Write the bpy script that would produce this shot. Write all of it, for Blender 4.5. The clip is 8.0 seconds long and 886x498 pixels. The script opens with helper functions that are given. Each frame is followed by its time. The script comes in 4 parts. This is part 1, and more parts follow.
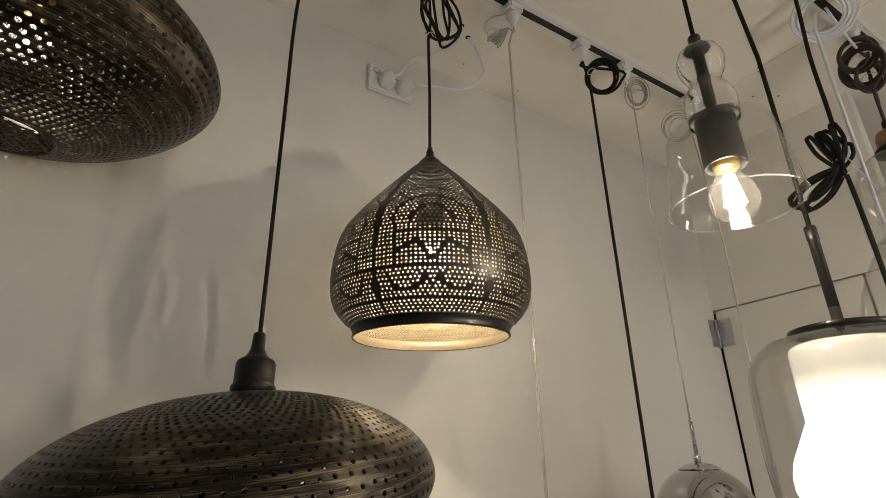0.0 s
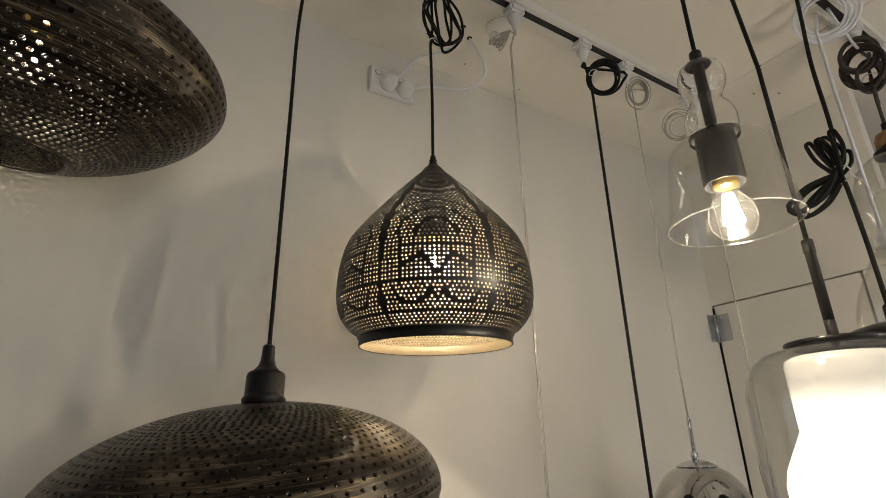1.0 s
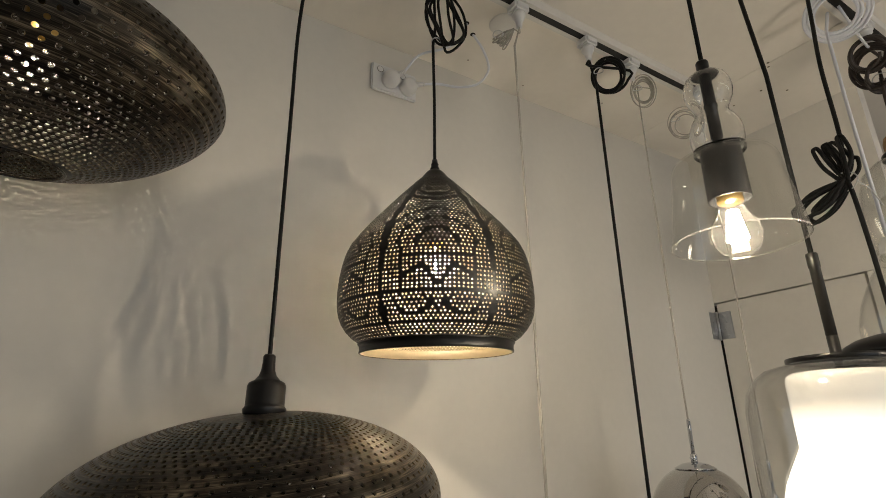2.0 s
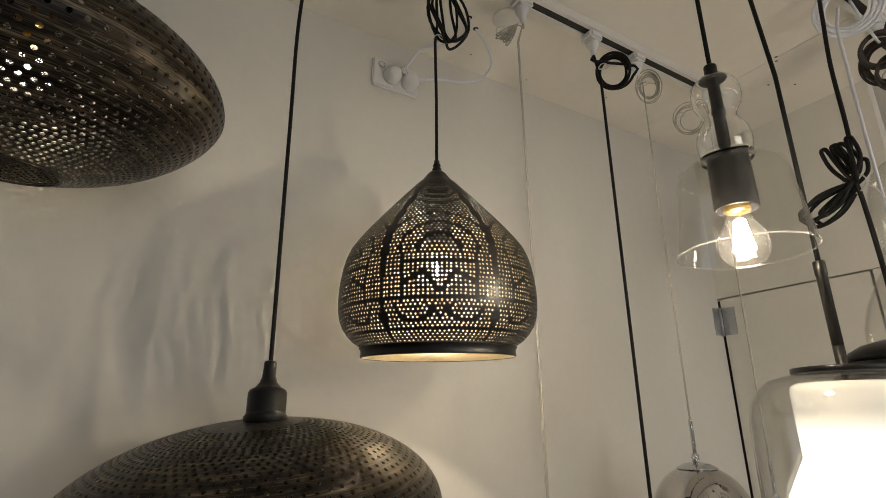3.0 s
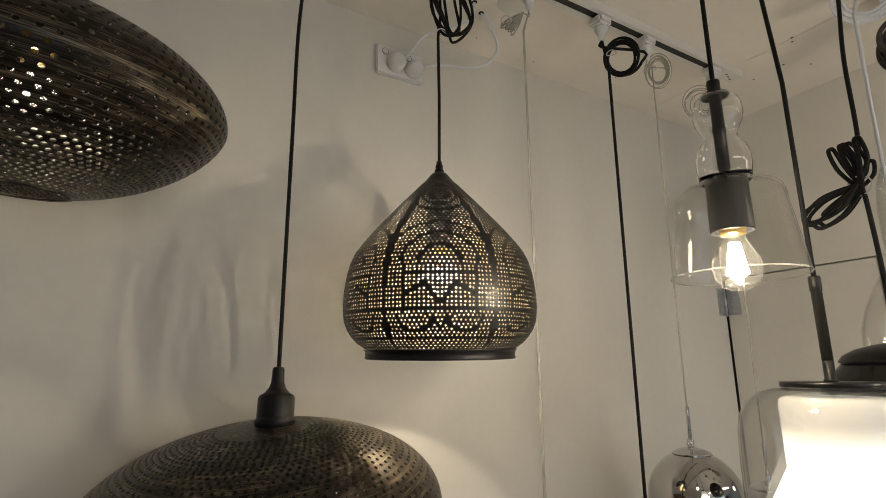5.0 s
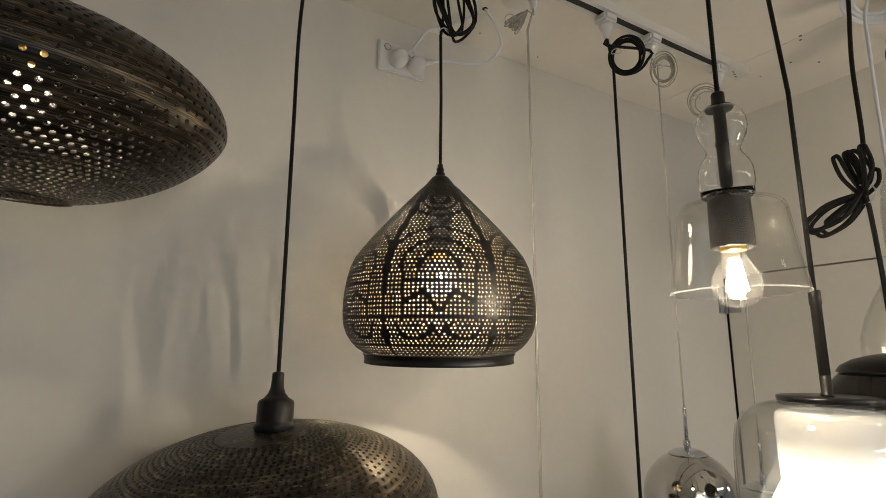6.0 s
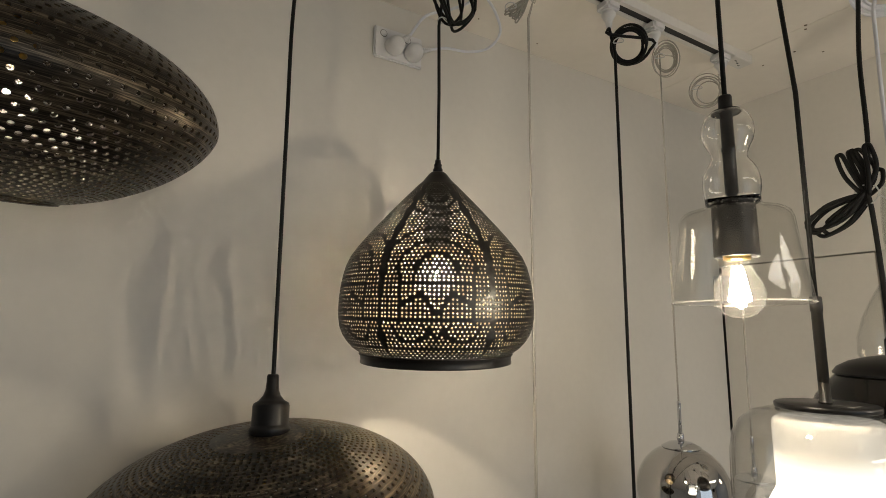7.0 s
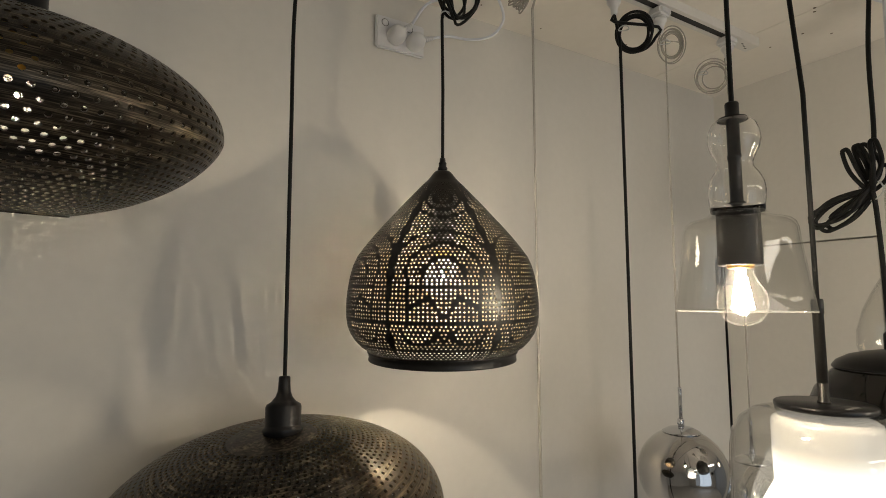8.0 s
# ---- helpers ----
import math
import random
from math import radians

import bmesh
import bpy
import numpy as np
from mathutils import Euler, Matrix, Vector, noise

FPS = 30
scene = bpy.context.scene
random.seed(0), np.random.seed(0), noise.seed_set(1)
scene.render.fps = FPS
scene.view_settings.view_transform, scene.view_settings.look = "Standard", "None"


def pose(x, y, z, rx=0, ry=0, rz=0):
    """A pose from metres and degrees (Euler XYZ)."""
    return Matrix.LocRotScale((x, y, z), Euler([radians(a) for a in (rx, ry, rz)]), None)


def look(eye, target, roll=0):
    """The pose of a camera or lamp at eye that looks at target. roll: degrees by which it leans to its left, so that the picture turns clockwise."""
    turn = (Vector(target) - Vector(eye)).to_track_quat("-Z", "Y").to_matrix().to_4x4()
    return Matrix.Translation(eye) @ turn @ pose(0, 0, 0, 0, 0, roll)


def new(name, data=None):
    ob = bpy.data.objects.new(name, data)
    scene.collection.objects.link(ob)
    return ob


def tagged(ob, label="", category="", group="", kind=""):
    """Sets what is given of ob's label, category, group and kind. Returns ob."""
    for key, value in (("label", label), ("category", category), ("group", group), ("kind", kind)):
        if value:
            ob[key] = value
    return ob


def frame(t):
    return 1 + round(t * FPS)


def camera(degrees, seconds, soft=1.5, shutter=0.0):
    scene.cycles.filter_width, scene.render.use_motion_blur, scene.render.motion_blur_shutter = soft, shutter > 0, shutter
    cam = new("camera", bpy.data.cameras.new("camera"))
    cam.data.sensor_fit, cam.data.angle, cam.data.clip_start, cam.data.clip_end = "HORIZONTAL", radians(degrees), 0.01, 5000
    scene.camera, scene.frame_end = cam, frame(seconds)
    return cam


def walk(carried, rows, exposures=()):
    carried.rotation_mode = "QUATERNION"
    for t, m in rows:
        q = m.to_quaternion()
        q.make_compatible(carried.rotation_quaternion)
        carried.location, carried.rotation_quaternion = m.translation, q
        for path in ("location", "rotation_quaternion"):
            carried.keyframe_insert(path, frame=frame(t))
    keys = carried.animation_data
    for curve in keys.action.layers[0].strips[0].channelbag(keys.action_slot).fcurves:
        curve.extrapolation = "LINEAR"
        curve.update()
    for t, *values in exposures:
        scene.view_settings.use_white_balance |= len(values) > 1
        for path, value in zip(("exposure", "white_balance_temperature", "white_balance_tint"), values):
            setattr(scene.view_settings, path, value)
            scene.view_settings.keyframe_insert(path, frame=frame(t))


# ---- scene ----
cam = camera(80.0, 8.0, 0.9)
PATH = [
    (0, (0.0000, 0.0000, 1.7000), (0.9890, 1.5659, 2.4548), -1.06),
    (0.5, (-0.0085, -0.0082, 1.7157), (0.9889, 1.5645, 2.4451), -1.25),
    (1, (-0.0182, -0.0193, 1.7292), (0.9813, 1.5644, 2.4313), -1.31),
    (1.5, (-0.0195, -0.0264, 1.7464), (0.9782, 1.5709, 2.4196), -1.04),
    (3, (-0.0189, -0.0277, 1.7873), (0.9810, 1.5962, 2.3898), -0.69),
    (3.5, (-0.0195, -0.0365, 1.8017), (0.9770, 1.6021, 2.3692), -0.72),
    (4, (-0.0211, -0.0425, 1.8151), (0.9742, 1.6112, 2.3392), -0.70),
    (4.5, (-0.0233, -0.0536, 1.8330), (0.9638, 1.6181, 2.3134), -0.70),
    (6, (-0.0243, -0.0693, 1.8824), (0.9618, 1.6267, 2.2714), 0.32),
    (6.5, (-0.0227, -0.0634, 1.8958), (0.9822, 1.6299, 2.2465), 0.49),
    (7, (-0.0245, -0.0601, 1.9157), (0.9879, 1.6371, 2.2231), 0.55),
    (7.5, (-0.0308, -0.0622, 1.9371), (0.9800, 1.6441, 2.1957), 0.29),
    (8, (-0.0372, -0.0677, 1.9575), (0.9788, 1.6434, 2.1573), 0.02),
]
walk(cam, [(t, look(eye, target, roll)) for t, eye, target, roll in PATH])

# ---- light ----
world = bpy.data.worlds.new("shop_world")
world.use_nodes = True
scene.world = world
world.node_tree.nodes["Background"].inputs[0].default_value = (0.9, 0.95, 1.0, 1)
world.node_tree.nodes["Background"].inputs[1].default_value = 0.3
scene.view_settings.exposure = 0.0


def area_lamp(name, eye, target, sx, sy, watts, colour):
    data = bpy.data.lights.new(name, "AREA")
    data.shape, data.size, data.size_y, data.energy, data.color = "RECTANGLE", sx, sy, watts, colour
    ob = new(name, data)
    ob.matrix_world = look(eye, target)
    return ob


WARM = (1.0, 0.80, 0.56)
# daylight in the shopfront opening, and two added, unseen fill lamps behind the walk
area_lamp("shopfront_daylight", (0.9, -3.85, 1.5), (1.1, 0, 1.6), 2.3, 2.2, 14, (0.72, 0.86, 1.0))
area_lamp("added_ceiling_fill", (0.5, -1.6, 2.57), (0.5, -1.6, 0), 1.2, 0.3, 8.5, (1.0, 0.90, 0.75))
area_lamp("added_ceiling_fill", (1.9, -1.4, 2.57), (1.9, -1.4, 0), 1.2, 0.3, 8, (1.0, 0.90, 0.75))


# ---- materials ----
def mat(name, colour, rough=0.5, metal=0.0, var=0.0, scale=40.0, bump=0.0, fine=0.0, spec=0.5):
    """A principled surface whose colour varies at two scales, with fine relief."""
    m = bpy.data.materials.new(name)
    m.use_nodes = True
    nt = m.node_tree
    p = nt.nodes["Principled BSDF"]
    p.inputs["Roughness"].default_value, p.inputs["Metallic"].default_value = rough, metal
    p.inputs["Specular IOR Level"].default_value = spec
    p.inputs["Base Color"].default_value = (*colour, 1)
    if var or bump:
        co = nt.nodes.new("ShaderNodeTexCoord")
        n1 = nt.nodes.new("ShaderNodeTexNoise")
        n1.inputs["Scale"].default_value, n1.inputs["Detail"].default_value = scale, 6
        n2 = nt.nodes.new("ShaderNodeTexNoise")
        n2.inputs["Scale"].default_value, n2.inputs["Detail"].default_value = scale * 0.07, 3
        nt.links.new(co.outputs["Object"], n1.inputs[0])
        nt.links.new(co.outputs["Object"], n2.inputs[0])
        add = nt.nodes.new("ShaderNodeMath")
        add.operation = "ADD"
        nt.links.new(n1.outputs[0], add.inputs[0])
        nt.links.new(n2.outputs[0], add.inputs[1])
        rng = nt.nodes.new("ShaderNodeMapRange")
        rng.inputs[1].default_value, rng.inputs[2].default_value = 0.6, 1.4
        rng.inputs[3].default_value, rng.inputs[4].default_value = 1 - var, 1 + var
        nt.links.new(add.outputs[0], rng.inputs[0])
        mul = nt.nodes.new("ShaderNodeVectorMath")
        mul.operation = "SCALE"
        mul.inputs[0].default_value = colour
        nt.links.new(rng.outputs[0], mul.inputs["Scale"])
        nt.links.new(mul.outputs[0], p.inputs["Base Color"])
        if bump:
            b = nt.nodes.new("ShaderNodeBump")
            b.inputs["Strength"].default_value, b.inputs["Distance"].default_value = bump, 0.001
            nt.links.new(n1.outputs[0], b.inputs["Height"])
            nt.links.new(b.outputs[0], p.inputs["Normal"])
    return m


def thin_glass(name, tint=(1, 1, 1), gloss=1.0, rough=0.01, base=0.0, veil=0.0):
    """Thin clear glass: light passes, the gloss follows the angle."""
    m = bpy.data.materials.new(name)
    m.use_nodes = True
    nt = m.node_tree
    nt.nodes.remove(nt.nodes["Principled BSDF"])
    tr, gl, mix = nt.nodes.new("ShaderNodeBsdfTransparent"), nt.nodes.new("ShaderNodeBsdfGlossy"), nt.nodes.new("ShaderNodeMixShader")
    tr.inputs[0].default_value = (*tint, 1)
    gl.inputs["Roughness"].default_value = rough
    lw = nt.nodes.new("ShaderNodeLayerWeight")
    lw.inputs[0].default_value = 0.5
    fr = nt.nodes.new("ShaderNodeMath")
    fr.operation = "POWER"
    fr.inputs[1].default_value = 4.5
    nt.links.new(lw.outputs["Facing"], fr.inputs[0])
    mul = nt.nodes.new("ShaderNodeMath")
    mul.operation = "MULTIPLY_ADD"
    mul.inputs[1].default_value, mul.inputs[2].default_value = gloss, base
    mul.use_clamp = True
    nt.links.new(fr.outputs[0], mul.inputs[0])
    nt.links.new(mul.outputs[0], mix.inputs[0])
    nt.links.new(tr.outputs[0], mix.inputs[1])
    nt.links.new(gl.outputs[0], mix.inputs[2])
    last = mix
    if veil:
        tl, last = nt.nodes.new("ShaderNodeBsdfTranslucent"), nt.nodes.new("ShaderNodeMixShader")
        last.inputs[0].default_value = veil
        nt.links.new(mix.outputs[0], last.inputs[1])
        nt.links.new(tl.outputs[0], last.inputs[2])
    nt.links.new(last.outputs[0], nt.nodes["Material Output"].inputs[0])
    return m


def blown_glass(name, tint=(1, 1, 1)):
    """Solid clear glass that bends light."""
    m = bpy.data.materials.new(name)
    m.use_nodes = True
    p = m.node_tree.nodes["Principled BSDF"]
    p.inputs["Base Color"].default_value = (*tint, 1)
    p.inputs["Roughness"].default_value, p.inputs["IOR"].default_value = 0.0, 1.46
    p.inputs["Transmission Weight"].default_value = 1.0
    return m


def glow(name, colour, strength):
    m = bpy.data.materials.new(name)
    m.use_nodes = True
    nt = m.node_tree
    nt.nodes.remove(nt.nodes["Principled BSDF"])
    e = nt.nodes.new("ShaderNodeEmission")
    e.inputs[0].default_value, e.inputs[1].default_value = (*colour, 1), strength
    nt.links.new(e.outputs[0], nt.nodes["Material Output"].inputs[0])
    return m


def brushed_bronze(name):
    """Dark oxidised metal, brushed round its axis, with pale worn streaks."""
    m = bpy.data.materials.new(name)
    m.use_nodes = True
    nt = m.node_tree
    p = nt.nodes["Principled BSDF"]
    co, sep = nt.nodes.new("ShaderNodeTexCoord"), nt.nodes.new("ShaderNodeSeparateXYZ")
    nt.links.new(co.outputs["Object"], sep.inputs[0])
    ang = nt.nodes.new("ShaderNodeMath")
    ang.operation = "ARCTAN2"
    nt.links.new(sep.outputs[1], ang.inputs[0])
    nt.links.new(sep.outputs[0], ang.inputs[1])
    sq = nt.nodes.new("ShaderNodeVectorMath")
    sq.operation = "LENGTH"
    nt.links.new(co.outputs["Object"], sq.inputs[0])

    def streak(a, b, detail):
        c = nt.nodes.new("ShaderNodeCombineXYZ")
        k = nt.nodes.new("ShaderNodeMath")
        k.operation = "MULTIPLY"
        k.inputs[1].default_value = a
        nt.links.new(ang.outputs[0], k.inputs[0])
        z = nt.nodes.new("ShaderNodeMath")
        z.operation = "MULTIPLY"
        z.inputs[1].default_value = b
        nt.links.new(sep.outputs[2], z.inputs[0])
        r = nt.nodes.new("ShaderNodeMath")
        r.operation = "MULTIPLY"
        r.inputs[1].default_value = b
        nt.links.new(sq.outputs["Value"], r.inputs[0])
        nt.links.new(k.outputs[0], c.inputs[0])
        nt.links.new(z.outputs[0], c.inputs[1])
        nt.links.new(r.outputs[0], c.inputs[2])
        n = nt.nodes.new("ShaderNodeTexNoise")
        n.inputs["Scale"].default_value, n.inputs["Detail"].default_value = 1.0, detail
        nt.links.new(c.outputs[0], n.inputs[0])
        return n

    fine, broad = streak(7.0, 900.0, 3), streak(2.2, 130.0, 5)
    mix = nt.nodes.new("ShaderNodeMath")
    mix.operation = "MULTIPLY"
    nt.links.new(fine.outputs[0], mix.inputs[0])
    nt.links.new(broad.outputs[0], mix.inputs[1])
    ramp = nt.nodes.new("ShaderNodeValToRGB")
    e = ramp.color_ramp.elements
    e[0].position, e[0].color = 0.15, (0.010, 0.009, 0.008, 1)
    e[1].position, e[1].color = 0.47, (0.25, 0.205, 0.145, 1)
    mid = ramp.color_ramp.elements.new(0.26)
    mid.color = (0.038, 0.032, 0.025, 1)
    nt.links.new(mix.outputs[0], ramp.inputs[0])
    nt.links.new(ramp.outputs[0], p.inputs["Base Color"])
    p.inputs["Metallic"].default_value = 0.85
    rr = nt.nodes.new("ShaderNodeMapRange")
    rr.inputs[1].default_value, rr.inputs[2].default_value, rr.inputs[3].default_value, rr.inputs[4].default_value = 0.3, 0.7, 0.28, 0.44
    nt.links.new(broad.outputs[0], rr.inputs[0])
    nt.links.new(rr.outputs[0], p.inputs["Roughness"])
    b = nt.nodes.new("ShaderNodeBump")
    b.inputs["Strength"].default_value, b.inputs["Distance"].default_value = 0.4, 0.0006
    nt.links.new(fine.outputs[0], b.inputs["Height"])
    nt.links.new(b.outputs[0], p.inputs["Normal"])
    return m


WALL = mat("painted_plaster", (0.66, 0.64, 0.60), 0.75, 0, 0.03, 60, 0.08)
CEIL = mat("ceiling_paint", (0.83, 0.79, 0.725), 0.8, 0, 0.03, 50, 0.08)
# Wall paint lightened in colour, making up for light the east side lacks.
EASTPAINT = mat("lightened_east_paint", (0.74, 0.72, 0.68), 0.5, 0, 0.03, 70, 0.04)
FLOOR = mat("pale_vinyl", (0.46, 0.43, 0.39), 0.4, 0, 0.15, 20, 0.05)
BLUEWALL = mat("blue_grey_paint", (0.33, 0.35, 0.38), 0.7, 0, 0.05, 40, 0.05)
BLACK = mat("satin_black_enamel", (0.004, 0.004, 0.0045), 0.30, 0.0, 0.15, 90, 0.03, spec=0.33)
ENAMEL = mat("powder_coated_black", (0.004, 0.0037, 0.0034), 0.40, 0.0, 0.15, 300, 0.05, spec=0.42)
GOLD = mat("gold_lacquer", (0.21, 0.17, 0.11), 0.45, 0.3, 0.1, 60)
BRONZE = brushed_bronze("brushed_dark_bronze")
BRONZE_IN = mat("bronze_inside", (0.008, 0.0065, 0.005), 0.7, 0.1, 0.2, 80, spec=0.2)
PLASTIC = mat("black_plastic", (0.006, 0.006, 0.007), 0.38, 0, 0.1, 120, 0.03, spec=0.3)
FABRIC = mat("black_flex", (0.006, 0.006, 0.006), 0.55, 0, 0.3, 900, 0.3, spec=0.2)
BROWNFLEX = mat("brown_flex", (0.035, 0.026, 0.022), 0.55, 0, 0.3, 700, 0.3)
WHITEP = mat("white_plastic", (0.70, 0.70, 0.71), 0.35, 0, 0.03, 60)
WHITEFLEX = mat("white_flex", (0.72, 0.74, 0.80), 0.4, 0, 0.03, 200)
TRACKW = mat("white_powder_coat", (0.72, 0.71, 0.68), 0.4, 0, 0.03, 80, 0.03)
SLOT = mat("black_slot", (0.012, 0.012, 0.012), 0.5, 0, 0.2, 60)
CLEARFLEX = mat("clear_flex", (0.46, 0.44, 0.39), 0.22, 0.1, 0.2, 400)
CHROME = mat("polished_chrome", (0.62, 0.63, 0.65), 0.06, 1.0, 0.03, 50)
STEEL = mat("zinc_steel", (0.50, 0.52, 0.56), 0.3, 1.0, 0.15, 120, 0.05)
MIRROR = thin_glass("smoked_mirror_glass", (0.50, 0.48, 0.46), 0.9, 0.012, 0.60)
GLASS = thin_glass("clear_glass", (0.98, 0.98, 0.97), 0.55, 0.02, 0.045)
LIPGLASS = thin_glass("polished_glass_lip", (0.98, 0.98, 0.96), 0.9, 0.05, 0.10, 0.04)
COVERGLASS = thin_glass("cover_glass", (0.975, 0.975, 0.965), 1.0, 0.02, 0.06)
BLOWN = blown_glass("blown_glass", (0.99, 0.99, 0.98))
# A translucent share in both bulb glasses imitates glare spreading round the filaments.
BULBGLASS = thin_glass("bulb_glass", (1.0, 0.99, 0.96), 0.9, 0.02, 0.03, 0.0045)
GLAREBULB = thin_glass("glare_bulb_glass", (1.0, 0.99, 0.96), 0.9, 0.02, 0.03, 0.04)
SEED = mat("glass_seed", (0.85, 0.83, 0.78), 0.2)
SMOKE = thin_glass("smoked_glass", (0.34, 0.33, 0.32), 0.9, 0.03, 0.06)
FILAMENT = glow("filament_glow", (1.0, 0.85, 0.63), 680)
FILAMENT_SOFT = glow("warm_filament_glow", (1.0, 0.85, 0.63), 5300)
FILAMENT_DIM = glow("dimmer_filament_glow", (1.0, 0.85, 0.63), 1080)
BRASS = mat("brass", (0.60, 0.42, 0.16), 0.3, 1.0, 0.1, 100)
WOOD = mat("stained_wood", (0.32, 0.18, 0.07), 0.5, 0, 0.3, 60, 0.1)
# Near-black colour that stands in for the shade inside gaps and drilled holes.
DARK = mat("gap_shade", (0.012, 0.011, 0.010), 0.8)
OPALW = mat("white_opal", (0.80, 0.79, 0.76), 0.25, 0, 0.02, 40)
TIE = mat("cable_tie", (0.55, 0.55, 0.55), 0.35)
LABELP = mat("grey_label", (0.10, 0.10, 0.10), 0.4)


def opal_glow(name):
    """Lit opal glass: the lamp inside sits low, so the glass glows more strongly there."""
    m = bpy.data.materials.new(name)
    m.use_nodes = True
    nt = m.node_tree
    p = nt.nodes["Principled BSDF"]
    p.inputs["Base Color"].default_value, p.inputs["Roughness"].default_value = (0.62, 0.60, 0.57, 1), 0.12
    co, sep, rng = nt.nodes.new("ShaderNodeTexCoord"), nt.nodes.new("ShaderNodeSeparateXYZ"), nt.nodes.new("ShaderNodeMapRange")
    nt.links.new(co.outputs["Object"], sep.inputs[0])
    nt.links.new(sep.outputs[2], rng.inputs[0])
    rng.interpolation_type = "SMOOTHSTEP"
    for i, v in enumerate((-0.030, -0.110, 0.36, 3.4), 1):
        rng.inputs[i].default_value = v
    p.inputs["Emission Color"].default_value = (1.0, 0.92, 0.78, 1)
    nt.links.new(rng.outputs[0], p.inputs["Emission Strength"])
    return m


OPAL = opal_glow("lit_opal_glass")


# ---- building helpers ----
def obj(name, bm, material, smooth=True):
    me = bpy.data.meshes.new(name)
    bm.to_mesh(me)
    bm.free()
    me.materials.append(material)
    for f in me.polygons:
        f.use_smooth = smooth
    return new(name, me)


def part(name, bm, material, parent, label="", smooth=True):
    ob = obj(name, bm, material, smooth)
    ob.parent = parent
    if label:
        tagged(ob, label)
    return ob


def thing(name, at, label, category, group="", kind=""):
    ob = new(name)
    ob.empty_display_size = 0.05
    ob.location = at
    return tagged(ob, label, category, group, kind)


def box(x0, y0, z0, x1, y1, z1, bevel=0.0, bm=None):
    own = bmesh.new()
    bmesh.ops.create_cube(own, size=1, matrix=Matrix.Translation(((x0 + x1) / 2, (y0 + y1) / 2, (z0 + z1) / 2)) @ Matrix.Diagonal((x1 - x0, y1 - y0, z1 - z0, 1)))
    if bevel:
        bmesh.ops.bevel(own, geom=own.edges[:], offset=bevel, segments=2, affect="EDGES")
    if bm is None:
        return own
    me = bpy.data.meshes.new("tmp")
    own.to_mesh(me)
    own.free()
    bm.from_mesh(me)
    bpy.data.meshes.remove(me)
    return bm


def lathe(profile, seg=64, bm=None, wobble=0.0):
    """Turn (radius, height) pairs round the z axis."""
    bm = bm or bmesh.new()
    rings = []
    for r, z in profile:
        if r < 1e-5:
            rings.append([bm.verts.new((0, 0, z))])
        else:
            rings.append([bm.verts.new(((r + wobble * noise.noise((math.cos(a) * 2, math.sin(a) * 2, z * 30))) * math.cos(a),
                                        (r + wobble * noise.noise((math.cos(a) * 2, math.sin(a) * 2, z * 30 + 7))) * math.sin(a), z))
                          for a in (math.tau * k / seg for k in range(seg))])
    for a, b in zip(rings, rings[1:]):
        for k in range(seg):
            q = [a[k % len(a)], a[(k + 1) % len(a)], b[(k + 1) % len(b)], b[k % len(b)]]
            q = list(dict.fromkeys(q))
            if len(q) > 2:
                bm.faces.new(q)
    bmesh.ops.recalc_face_normals(bm, faces=bm.faces[:])
    return bm


def spline(points, steps=10):
    """A smooth line through the points (Catmull-Rom)."""
    p = [Vector(q) for q in points]
    p = [2 * p[0] - p[1], *p, 2 * p[-1] - p[-2]]
    out = []
    for i in range(1, len(p) - 2):
        for k in range(steps):
            t = k / steps
            out.append(0.5 * ((2 * p[i]) + (p[i + 1] - p[i - 1]) * t + (2 * p[i - 1] - 5 * p[i] + 4 * p[i + 1] - p[i + 2]) * t * t
                              + (3 * p[i] - p[i - 1] - 3 * p[i + 1] + p[i + 2]) * t ** 3))
    return out + [p[-2]]


def tube(points, radius, seg=8, bm=None):
    """A round rod swept along points."""
    bm = bm or bmesh.new()
    pts = [Vector(p) for p in points]
    rings, side = [], None
    for i, p in enumerate(pts):
        d = (pts[min(i + 1, len(pts) - 1)] - pts[max(i - 1, 0)]).normalized()
        if side is None:
            side = d.orthogonal().normalized()
        side = (side - d * side.dot(d)).normalized()
        up = d.cross(side)
        rings.append([bm.verts.new(p + radius * (math.cos(a) * side + math.sin(a) * up)) for a in (math.tau * k / seg for k in range(seg))])
    for a, b in zip(rings, rings[1:]):
        for k in range(seg):
            bm.faces.new((a[k], a[(k + 1) % seg], b[(k + 1) % seg], b[k]))
    bm.faces.new(rings[0][::-1])
    bm.faces.new(rings[-1])
    return bm


def coil_points(centre, r, axis, turns, spread, seed, squash=1.0, start=0.0):
    """A loose hank of cable: loops that wander about one ring."""
    rnd = random.Random(seed)
    ax = Vector(axis).normalized()
    u = ax.cross(Vector((0, 0, 1))).normalized()
    v = u.cross(ax) * -1
    out = []
    n = 14
    offs = [(rnd.uniform(-1, 1), rnd.uniform(-1, 1), rnd.uniform(-1, 1)) for _ in range(turns + 2)]
    for k in range(turns * n + 1):
        a = start + math.tau * k / n
        f = k / n
        i = int(f)
        w = f - i
        o = [offs[i][j] * (1 - w) + offs[i + 1][j] * w for j in range(3)]
        rr = r * (1 + 0.32 * o[0])
        out.append(Vector(centre) + u * (rr * math.cos(a) + spread * 0.5 * o[1]) + v * (rr * squash * math.sin(a) + spread * 0.5 * o[2]) + ax * spread * o[1])
    return out


